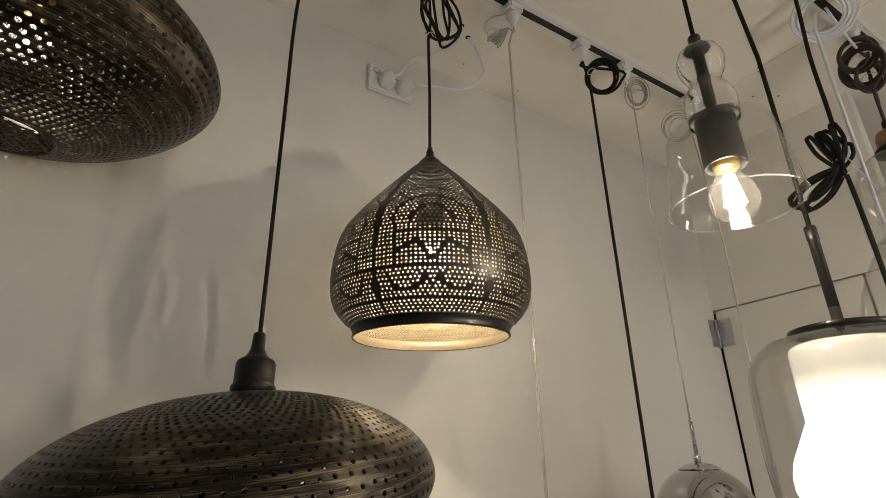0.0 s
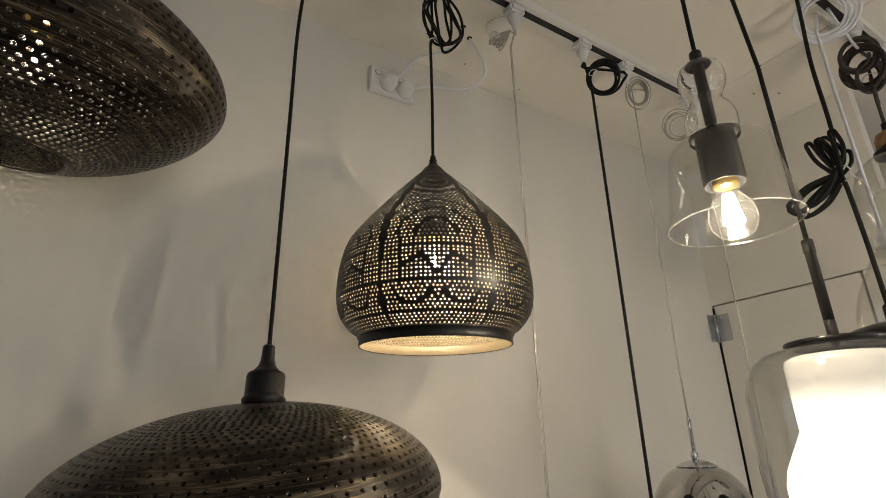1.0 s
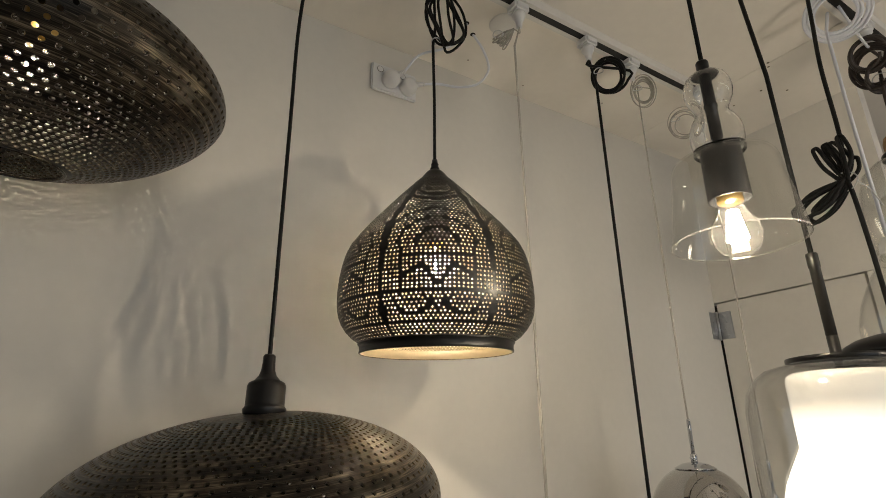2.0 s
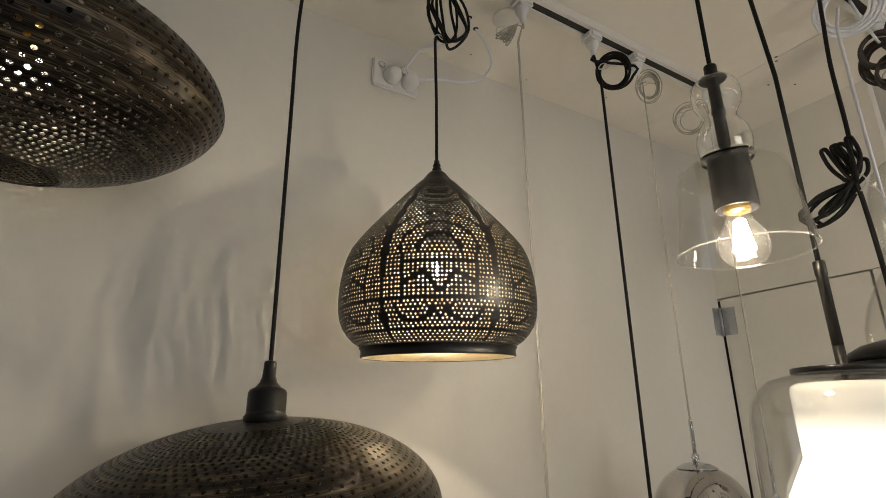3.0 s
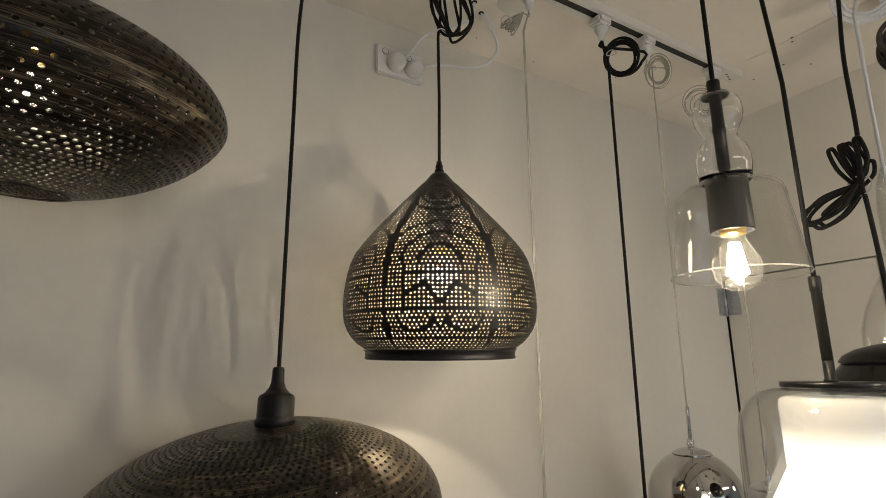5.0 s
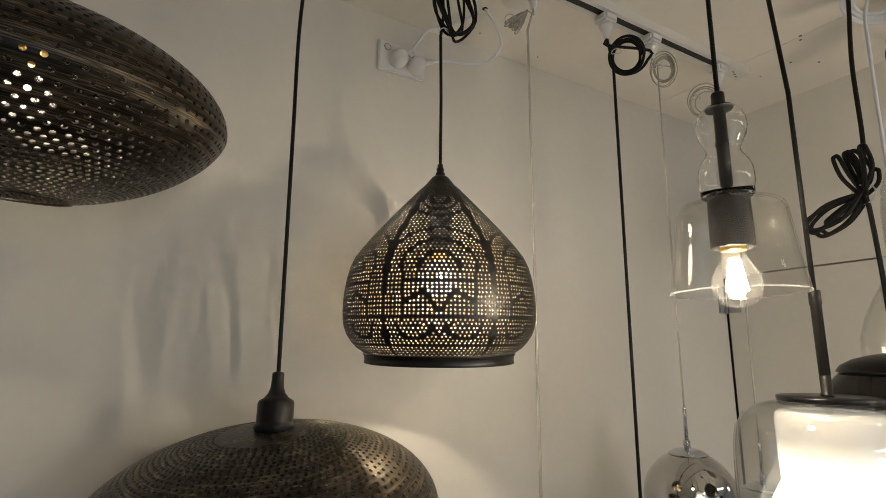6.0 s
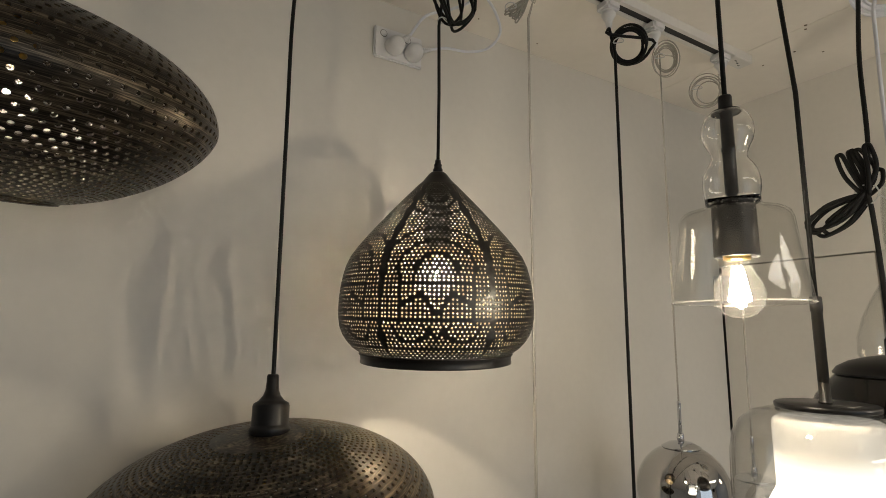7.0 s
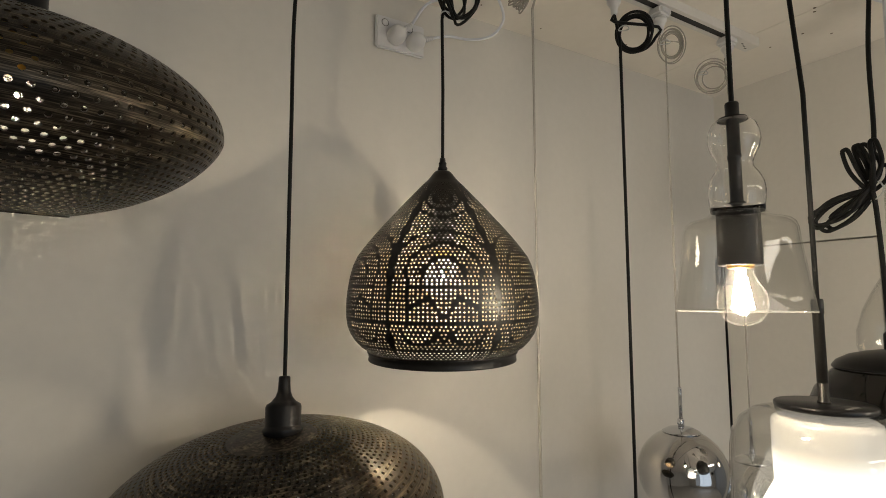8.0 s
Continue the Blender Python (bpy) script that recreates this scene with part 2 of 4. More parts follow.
def perforated(name, profile, parent, outer, inner, rows, cols, hole, holes_at, thick=0.0009, jitter=0.0, stagger=False, seed=3, label="", edge_mat=None, even=True):
    """A pierced sheet-metal shell turned round z. profile: (radius, height) from one rim to the other; each cell of the grid has a
    round hole where holes_at(row, share of the round) says so, shifted by the pair it gives, with its edge through the metal."""
    rnd = random.Random(seed)
    pr = np.array(profile, float)
    seglen = np.hypot(*np.diff(pr, axis=0).T)
    cum = np.concatenate([[0], np.cumsum(seglen)])
    edges = np.linspace(0, cum[-1], rows + 1)
    if not even:  # rows crowd together where the shell narrows
        fine_s = np.linspace(0, cum[-1], 2000)
        dens = np.concatenate([[0], np.cumsum(1 / np.maximum(np.interp(fine_s, cum, pr[:, 0]), 0.125))[:-1]])
        edges = np.interp(np.linspace(0, dens[-1], rows + 1), dens, fine_s)

    def at(s):
        r, z = np.interp(s, cum, pr[:, 0]), np.interp(s, cum, pr[:, 1])
        e = cum[-1] * 0.004 + 0.0015
        dr = np.interp(s + e, cum, pr[:, 0]) - np.interp(s - e, cum, pr[:, 0])
        dz = np.interp(s + e, cum, pr[:, 1]) - np.interp(s - e, cum, pr[:, 1])
        n = math.hypot(dr, dz) or 1
        return r, z, dz / n, -dr / n

    verts, norms, faces, slots = [], [], [], []
    flip = 1 if at(cum[-1] * 0.5)[2] > 0 else -1

    def add(s, a, depth, side=0, push=None):
        r, z, nr, nz = at(s)
        nr, nz = nr * flip, nz * flip
        c, q = math.cos(a), math.sin(a)
        verts.append(((r - nr * depth) * c, (r - nr * depth) * q, z - nz * depth))
        norms.append(push if push else (nr * c * (1 if side == 0 else -1), nr * q * (1 if side == 0 else -1), nz * (1 if side == 0 else -1)))
        return len(verts) - 1

    for i in range(rows):
        s0, s1 = edges[i], edges[i + 1]
        sm = (s0 + s1) / 2
        r = at(sm)[0]
        n = cols(i, r)
        shift = 0.5 if stagger and stagger(i) else 0.0
        da = math.tau / n
        for j in range(n):
            a0 = (j + shift) * da
            share = ((j + 0.5 + shift) / n) % 1.0
            hole_here = holes_at(i, share, n)
            if not hole_here:
                for side, depth in ((0, 0.0), (1, thick)):
                    q = [add(s0, a0, depth, side), add(s0, a0 + da, depth, side), add(s1, a0 + da, depth, side), add(s1, a0, depth, side)]
                    faces.append(q if (flip > 0) == (side == 0) else q[::-1])
                    slots.append(side)
                continue
            push = hole_here if isinstance(hole_here, tuple) else (0.0, 0.0)
            ca, cs = a0 + da * (0.5 + push[0] + jitter * rnd.uniform(-1, 1)), sm + (s1 - s0) * (push[1] + jitter * rnd.uniform(-1, 1))
            hr = min(hole, 0.36 * (s1 - s0), 0.36 * r * da) if even else min(hole, 0.31 * r * da, 0.40 * (s1 - s0))
            out = [(a0, s0), (a0 + da / 2, s0), (a0 + da, s0), (a0 + da, sm), (a0 + da, s1), (a0 + da / 2, s1), (a0, s1), (a0, sm)]
            ring = [(ca + hr / r * math.cos(b), cs + hr * math.sin(b)) for b in (math.radians(225 + 45 * k) for k in range(8))]
            loops = []
            for side, depth in ((0, 0.0), (1, thick)):
                o = [add(s, a, depth, side) for a, s in out]
                h = [add(s, a, depth, side) for a, s in ring]
                for k in range(8):
                    q = [o[k], o[(k + 1) % 8], h[(k + 1) % 8], h[k]]
                    faces.append(q if (flip > 0) == (side == 0) else q[::-1])
                    slots.append(side)
            wall = []
            for depth in (0.0, thick):
                row = []
                for k, (a, s) in enumerate(ring):
                    b = math.radians(225 + 45 * k)
                    t = Vector((-math.sin(a), math.cos(a), 0))
                    row.append(add(s, a, depth, 0, tuple(-math.cos(b) * t + Vector((0, 0, -math.sin(b) * flip)))))
                wall.append(row)
            for k in range(8):
                q = [wall[0][k], wall[0][(k + 1) % 8], wall[1][(k + 1) % 8], wall[1][k]]
                faces.append(q)
                slots.append(2)
    me = bpy.data.meshes.new(name)
    me.from_pydata(verts, [], faces)
    me.materials.append(outer)
    me.materials.append(inner)
    me.materials.append(PLASTIC if inner is GOLD else edge_mat)
    me.polygons.foreach_set("material_index", slots)
    me.polygons.foreach_set("use_smooth", [True] * len(faces))
    me.update()
    nv = np.array(norms, float)
    nv /= np.maximum(np.linalg.norm(nv, axis=1, keepdims=True), 1e-9)
    me.normals_split_custom_set_from_vertices([tuple(v) for v in nv])
    ob = new(name, me)
    ob.parent = parent
    return tagged(ob, label) if label else ob


def bulb(parent, z, r=0.024, glowing=FILAMENT, rods=8, ring=(0.0045, 0.0100), glass=BULBGLASS, thick=0.0013, burn=(0.019, 0.053)):
    """A round clear filament lamp with its screw cap, hanging base up at height z (its cap's top); the filaments splay like a cone and burn between two depths."""
    b = part("bulb", lathe([(0.0115, z - 0.009), (0.0120, z - 0.014), (r * 0.66, z - 0.024), (r * 0.93, z - 0.035), (r, z - 0.047), (r * 0.93, z - 0.057),
                            (r * 0.68, z - 0.066), (r * 0.3, z - 0.0705), (0, z - 0.0715)], 32), glass, parent, "clear round filament bulb")
    part("screw_cap", lathe([(0, z + 0.004), (0.012, z + 0.003), (0.0135, z), (0.0128, z - 0.003), (0.0136, z - 0.006), (0.013, z - 0.009), (0, z - 0.010)], 24), BRASS, b, "brass screw cap")
    part("glass_stem", lathe([(0.0042, z - 0.010), (0.0036, z - 0.014), (0.0014, z - 0.019), (0, z - 0.0195)], 16), glass, b, "clear glass stem")
    for k in range(rods):
        a = math.tau * k / rods + 0.4
        c, q = math.cos(a), math.sin(a)
        part("filament", tube([(ring[0] * c, ring[0] * q, z - burn[0]), (ring[1] * c, ring[1] * q, z - burn[1])], thick, 8), glowing, b, "glowing filament")
    return b


def adapter(parent, x, y, top, material=WHITEP):
    """The clip-in track adapter with its cord outlet, in the parent's own space."""
    bm = box(x - 0.019, y - 0.0175, top - 0.021, x + 0.019, y + 0.0175, top - 0.0005, 0.005)
    a = part("track_adapter", bm, material, parent, "white plastic track adapter", smooth=False)
    o = lathe([(0, 0.0), (0.012, 0.0), (0.014, -0.004), (0.014, -0.009), (0.011, -0.011), (0.0105, -0.016), (0.0075, -0.018), (0.006, -0.034), (0, -0.034)], 24)
    bmesh.ops.translate(o, verts=o.verts[:], vec=(x, y, top - 0.021))
    part("cord_outlet", o, material, a)
    return a


CEIL_Z, WALL_Y, EAST_X = 2.61, 0.895, 1.54
TRACK_B, TRACK_A = 0.625, 0.28
TRACK_BOTTOM = CEIL_Z - 0.022


# ---- the room ----
def structure(name, bm, material, label, category):
    return tagged(obj(name, bm, material, False), label, category, kind="structure")


structure("floor", box(-3.1, -4.1, -0.1, 3.3, 1.1, 0), FLOOR, "pale vinyl shop floor", "floor")
structure("wall_north", box(-3.1, WALL_Y, 0, EAST_X, WALL_Y + 0.1, CEIL_Z + 0.1), WALL, "off-white painted wall with soft lamp shadows", "wall")
structure("wall_east", box(EAST_X, 0.40, 2.121, EAST_X + 0.04, WALL_Y + 0.1, CEIL_Z), EASTPAINT, "off-white panel above the cupboard door", "wall")
structure("wall_east_side", box(EAST_X, 0.36, 0, EAST_X + 0.04, 0.49, 2.119), EASTPAINT, "off-white strip of wall beside the cupboard door", "wall")
structure("wall_far", box(3.2, -4.1, 0, 3.3, 1.1, CEIL_Z), BLUEWALL, "blue-grey painted wall of the shop beyond", "wall")
structure("wall_recess", box(EAST_X + 0.04, 1.0, 0, 3.2, 1.1, CEIL_Z), BLUEWALL, "blue-grey wall behind the partition", "wall")
structure("wall_west", box(-3.2, -4.1, 0, -3.1, 1.1, CEIL_Z), WALL, "off-white painted shop wall", "wall")
bm = box(-3.1, -4.1, 0, -1.3, -4.0, CEIL_Z)
box(2.1, -4.1, 0, 3.3, -4.0, CEIL_Z, 0, bm)
box(-1.3, -4.1, 2.6, 2.1, -4.0, CEIL_Z, 0, bm)
box(-1.3, -4.1, 0, 2.1, -4.0, 0.35, 0, bm)
structure("wall_south", bm, WALL, "shopfront wall with a wide window opening", "wall")
w = thing("window_1", (0.4, -4.05, 0), "wide shopfront window in daylight", "window", kind="structure")
part("window_frame", box(-0.03, -0.03, 0.35, 0.03, 0.03, 2.6, 0.004, box(-1.7, -0.03, 0.35, 1.7, 0.03, 0.41, 0.004)), SLOT, w, smooth=False)
bm = box(-3.1, -4.1, CEIL_Z, 1.2465, 1.1, CEIL_Z + 0.08)
box(1.2485, -4.1, CEIL_Z, 3.3, 1.1, CEIL_Z + 0.08, 0, bm)
structure("ceiling", bm, CEIL, "pale ceiling boards with a thin joint", "ceiling")
structure("ceiling_backing", box(1.23, -4.1, CEIL_Z + 0.08, 1.27, 1.1, CEIL_Z + 0.1), DARK, "unseen near-black backing, painted shade for the ceiling joint", "ceiling")

# cupboard door in the east partition, with its gap and hinge
d = thing("door_1", (EAST_X, 0.895, 0), "off-white cupboard door, closed, on a steel hinge", "door", kind="structure")
part("door_panel", box(0.003, -0.398, 0.01, 0.04, -0.0055, 2.1172, 0.001), EASTPAINT, d, smooth=False)
part("gap_backing", box(0.042, -0.41, 0, 0.05, 0.1, 2.14), DARK, d, "near-black sheet painted as the shade in the door gap", smooth=False)
h = part("hinge", tube([(-0.004, -0.004, 2.006), (-0.004, -0.004, 2.092)], 0.0045, 12), STEEL, d, "zinc-plated butt hinge")
part("hinge_leaf", box(-0.0005, -0.046, 2.008, 0.0025, -0.008, 2.09, 0.0005), STEEL, h, smooth=False)
part("hinge_leaf", box(-0.036, -0.002, 2.008, -0.008, -0.0002, 2.09, 0.0005), STEEL, h, smooth=False)
for k in range(4):
    zz = 2.018 + 0.0205 * k
    for yy, xx, rot in ((-0.03 + 0.008 * (k % 2), -0.0008, "Y"), (-0.0022, -0.022 + 0.008 * (k % 2), "X")):
        s = bmesh.new()
        bmesh.ops.create_uvsphere(s, u_segments=8, v_segments=5, radius=0.003)
        bmesh.ops.scale(s, vec=(0.4, 1, 1) if rot == "Y" else (1, 0.4, 1), verts=s.verts[:])
        bmesh.ops.translate(s, vec=(xx, yy, zz), verts=s.verts[:])
        part("screw", s, STEEL, h)


def track(y, x0, x1, label):
    t = thing("light_track", (0, y, CEIL_Z), label, "light track", "ceiling tracks")
    prof = [(-0.018, 0), (-0.018, -0.022), (-0.0085, -0.022), (-0.0085, -0.006), (0.0085, -0.006), (0.0085, -0.022), (0.018, -0.022), (0.018, 0)]
    bm = bmesh.new()
    a, b = [[bm.verts.new((x, p[0], p[1])) for p in prof] for x in (x0, x1)]
    for k in range(8):
        bm.faces.new((a[k], a[(k + 1) % 8], b[(k + 1) % 8], b[k]))
    for i, j, k, l in ((0, 1, 2, 3), (4, 5, 6, 7), (0, 3, 4, 7)):
        bm.faces.new((a[i], a[j], a[k], a[l]))
        bm.faces.new((b[l], b[k], b[j], b[i]))
    bmesh.ops.recalc_face_normals(bm, faces=bm.faces[:])
    part("rail", bm, TRACKW, t, smooth=False)
    part("slot", box(x0 + 0.004, -0.0084, -0.0195, x1 - 0.075, 0.0084, -0.007), SLOT, t, "black conductor slot", smooth=False)
    e = part("end_cap", box(x1 - 0.075, -0.0185, -0.0232, x1 + 0.002, 0.0185, -0.0005, 0.0015), TRACKW, t, "white end cap", smooth=False)
    for k in range(3):
        part("screw_recess", box(x1 - 0.052 + 0.014 * k, -0.006 + 0.005 * k, -0.0238, x1 - 0.044 + 0.014 * k, -0.003 + 0.005 * k, -0.0228), LABELP, e, smooth=False)
    return t


track(TRACK_B, -0.9, 1.272, "white lighting track with a black slot on the ceiling")
track(TRACK_A, -0.9, 1.50, "white lighting track nearer the aisle")


# ---- pendants ----
def hang(thing_ob, pts, radius, material, name="cord", label=""):
    return part(name, tube(pts, radius, 8), material, thing_ob, label)


def tie(parent, at, r, axis="Z"):
    bm = bmesh.new()
    rr = [Vector((r * math.cos(a), r * math.sin(a), 0.15 * r * math.sin(2 * a))) for a in (math.tau * k / 14 for k in range(15))]
    tube(rr, 0.0011, 6, bm)
    if axis != "Z":
        bmesh.ops.rotate(bm, verts=bm.verts[:], matrix=Matrix.Rotation(radians(90), 3, axis))
    bmesh.ops.translate(bm, verts=bm.verts[:], vec=at)
    return part("cable_tie", bm, TIE, parent)


# the pierced onion-shaped pendant
def onion():
    x, y = 0.384, 0.643
    t = thing("pendant_lamp", (x, y, 0), "black onion-shaped pendant pierced with dotted ornament, lit inside", "pendant lamp", "pendant lamps")
    wall = [(0.1150, 1.8835), (0.1270, 1.8915), (0.1355, 1.9005), (0.1425, 1.911), (0.1468, 1.9225), (0.1488, 1.935), (0.1494, 1.949), (0.1488, 1.964),
            (0.1470, 1.980), (0.1440, 1.997), (0.1395, 2.0135), (0.1330, 2.028), (0.1225, 2.0425), (0.1080, 2.0605), (0.0920, 2.0785), (0.0750, 2.097), (0.0590, 2.1145),
            (0.0440, 2.130), (0.0330, 2.1415), (0.0265, 2.1475)]

    rows = 54

    def seams(x, y, per):
        """Signed distances, in holes, to the plain lines of the ornament near a place x from the panel's middle and y rows up."""
        out = [(x - per, 0.3 if y < 21 else 0.55)]
        if y < 13:
            out.append((y - 10.5, 0.0))
        if y < 10:
            out += [(y - 3.5, 0.0), (math.hypot((x - 5.4) * 0.85, (y - 8.6) * 1.1) - 3.3, 0.15), (x + (9.4 - y) * 0.95 - 3.0, 0.18 if x < 4 else 0.0)]
        elif y < 20.4:
            out.append((x - 0.64 * per, 0.0))
            if x < 0.64 * per:
                out.append((y - 18.5, 0.0))
                if 11.4 < y < 18.5:
                    out.append(((y - 16.2 + 0.55 * (x - 3.5)) * 0.9, 0.22) if x > 3.2 else (x - 0.55 * (y - 12) - 0.7, 0.22))
        elif y < 37:
            out += [(math.hypot(x, (y - 20.0) * 0.92) - r, 0.13) for r in (4.9, 8.6, 12.2)]
        else:
            out += [(math.hypot(x * 1.1, y - 45.5) - r, 0.13) for r in (2.2, 4.6, 7.4)]
        return out

    def pattern(i, share, n):
        """Six panels between plain ribs: rows and fans below, crossed lozenges in the middle, arches and rings above."""
        v = (share * 6 + 0.5) % 1.0 - 0.5
        per = n / 12.0
        x, y, side = abs(v) * 2 * per, float(i), 1 if v > 0 else -1
        if i == rows - 1 or (3 < i < 9 and x > per - 0.45 - 0.9 * (1 - abs(i - 6.2) / 3)):
            return False
        dx = dy = 0.0
        here, right, up = seams(x, y, per), seams(x + 0.01, y, per), seams(x, y + 0.01, per)
        for (d, drop), (dr, _), (du, _) in zip(here, right, up):
            if abs(d) < drop:
                return False
            if abs(d) < 1.2:
                k = 0.30 * math.exp(-(d / 0.75) ** 2) * (1 if d > 0 else -1)
                dx, dy = dx + k * (dr - d) * 100, dy + k * (du - d) * 100
        return (max(-0.28, min(0.28, dx)) * side, max(-0.28, min(0.28, dy)))

    lean = Matrix.Translation((0, 0, 2.166)) @ Matrix.Rotation(radians(2.6), 4, Vector((0.865, -0.5, 0))) @ Matrix.Translation((0, 0, -2.166))
    shade = perforated("shade", wall, t, ENAMEL, GOLD, rows, lambda i, r: 6 * max(5, round(math.tau * r / 6 / 0.0061)), 0.00148, pattern, thick=0.0006, jitter=0.05,
               stagger=lambda i: (i < 10 or i > 20) and i % 2 == 1, label="black pierced metal shade, gold inside")
    neck = part("neck_cap", lathe([(0.0268, 2.1472), (0.0225, 2.1515), (0.0180, 2.1575), (0.0140, 2.1625), (0.0110, 2.1650), (0.0, 2.1655)], 48), ENAMEL, t)
    rim = part("rim", lathe([(0.1158, 1.8838), (0.1172, 1.8828), (0.1169, 1.8812), (0.1150, 1.8800), (0.1145, 1.8735), (0.1152, 1.8710), (0.1150, 1.8690), (0.1132, 1.8684), (0.1122, 1.8695), (0.1122, 1.8730), (0.1128, 1.880), (0.1140, 1.8838)], 96), ENAMEL, t, "rolled black rim")
    lining = part("rim_lining", lathe([(0.1120, 1.8693), (0.1118, 1.8730), (0.1124, 1.880), (0.1136, 1.8836)], 96), GOLD, t, "gold inner rim")
    for piece in (shade, neck, rim, lining):
        piece.matrix_local = lean
    part("cord_grip", lathe([(0, 2.1650), (0.0075, 2.1652), (0.0078, 2.1700), (0.0062, 2.1725), (0.0060, 2.1760), (0.0066, 2.1775), (0.0050, 2.1800), (0.0044, 2.1860), (0, 2.1865)], 24), PLASTIC, t, "black cord grip")
    part("lamp_holder", lathe([(0, 2.150), (0.018, 2.149), (0.020, 2.140), (0.020, 2.085), (0.0225, 2.080), (0.0225, 2.050), (0.019, 2.047), (0, 2.047)], 28), PLASTIC, t, "black lamp holder")
    bulb(t, 2.038, 0.030, FILAMENT_SOFT, 4, (0.0014, 0.0020), GLAREBULB, 0.0010, (0.030, 0.046))
    hang(t, [(0, 0, 2.186), (0.0005, 0, 2.30), (0.0, 0.002, 2.42), (0.004, 0, 2.46), (0.0, -0.004, 2.51), (-0.002, -0.01, 2.56)], 0.0027, FABRIC)
    part("cord_hank", tube(spline([Vector((0.026, -0.002, 2.487)) + Vector((0.036 * w * math.sin(a) + 0.010 * math.cos(a * 0.37), 0.012 * math.sin(a * 1.7), 0.062 * math.cos(a) + 0.002 * math.sin(3 * a)))
                                   for a, w in ((math.tau * k / 10, 0.55 + 0.45 * math.sin(k * 0.61) ** 2) for k in range(51))], 3), 0.0026, 8), FABRIC, t, "looped spare black cord")
    tie(t, (0.006, 0.0, 2.43), 0.0085)
    tie(t, (0.012, 0.0, 2.545), 0.0085)
    adapter(t, 0.0, TRACK_B - y, TRACK_BOTTOM)


onion()


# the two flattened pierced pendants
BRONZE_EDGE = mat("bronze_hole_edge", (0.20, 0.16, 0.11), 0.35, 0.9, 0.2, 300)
# Same edge metal, darkened for the lit lamp to hold its bulb's light down.
DIMMED_EDGE = mat("dimmed_hole_edge", (0.085, 0.068, 0.048), 0.45, 0.7, 0.2, 300)
DIMOFF = mat("unlit_filament", (0.25, 0.2, 0.15), 0.4, 0.8)


def saucer(centre, tilt, cap_base, cap_top, seed, lit, label, opening, hole):
    """A flattened turned shade that hangs a little askew under its cord cap."""
    t = thing("pendant_lamp", centre, label, "pendant lamp", "pendant lamps")
    R, H, low = 0.2231, 0.1057, 0.1185
    turn = Matrix.Rotation(radians(tilt[0]), 4, "X") @ Matrix.Rotation(radians(tilt[1]), 4, "Y")
    under = lambda r: -low * (1 - (r / R) ** 2) ** 0.675
    prof = [(r, under(r)) for r in opening + (R - opening) * np.sin(np.linspace(0, math.pi / 2, 40)[:-1])]
    prof += [(R * math.cos(a), H * math.sin(a)) for a in np.linspace(0, math.acos(0.004 / R), 44)]
    cols = 90
    span = sum(math.dist(a, b) / max(a[0], 0.125) for a, b in zip(prof, prof[1:]))
    rows = round(span / (math.tau / cols * 0.76))
    top_row = rows - round((0.052 / 0.125) / (span / rows))
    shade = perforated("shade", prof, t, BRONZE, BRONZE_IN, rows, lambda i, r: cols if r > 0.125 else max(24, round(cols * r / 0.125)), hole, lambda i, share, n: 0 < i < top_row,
                       thick=0.0026, jitter=0.07, stagger=lambda i: i % 2 == 1, seed=seed, label="brushed dark bronze pierced shade", edge_mat=DIMMED_EDGE if lit else BRONZE_EDGE, even=False)
    shade.matrix_local = turn
    z = under(opening)
    part("rim", lathe([(opening - 0.0012, z - 0.0006), (opening + 0.001, z - 0.0016), (opening + 0.0024, z - 0.0002), (opening, z + 0.002), (opening - 0.0014, z + 0.0012), (opening - 0.0012, z - 0.0006)], 72), BRONZE, t).matrix_local = turn
    base = Vector(cap_base) - Vector(centre)
    top = Vector(cap_top) - Vector(centre)
    d = (top - base).normalized()
    stand = Matrix.Translation(base) @ Vector((0, 0, 1)).rotation_difference(d).to_matrix().to_4x4()
    k = (top - base).length / 0.073
    part("holder_cap", lathe([(r, zz * k) for r, zz in ((0.0, -0.004), (0.0240, -0.004), (0.0255, 0.003), (0.0262, 0.005), (0.0262, 0.0075), (0.0240, 0.010), (0.0236, 0.012), (0.0236, 0.034), (0.0222, 0.0375), (0.0165, 0.0405),
                              (0.0112, 0.0465), (0.0088, 0.053), (0.0080, 0.062), (0.0078, 0.0705), (0.0066, 0.0725), (0, 0.073))], 40), PLASTIC, t, "black bell-shaped cord cap").matrix_local = stand
    part("lamp_holder", lathe([(0, 0), (0.019, -0.001), (0.019, -0.045), (0.017, -0.048), (0, -0.048)], 24), BRASS if lit else PLASTIC, t).matrix_local = stand
    bulb(t, base.z - 0.050, 0.028, FILAMENT_DIM if lit else DIMOFF, 5, (0.0025, 0.0045), GLAREBULB if lit else BULBGLASS, 0.0010, (0.030, 0.048))
    end = Vector((cap_top[0], TRACK_B, TRACK_BOTTOM - 0.055)) - Vector(centre)
    drop = cap_top[1] - centre[1]
    hang(t, spline([top - d * 0.002, top + Vector((0.0002, 0, 0.02)), (end.x - 0.001, drop, top.z * 0.5 + end.z * 0.5), (end.x - 0.001, drop, end.z - 0.14 if end.z - 0.14 > top.z + 0.1 else top.z + 0.1), end], 6), 0.0029, FABRIC)
    adapter(t, end.x, end.y, TRACK_BOTTOM - centre[2])
    return t


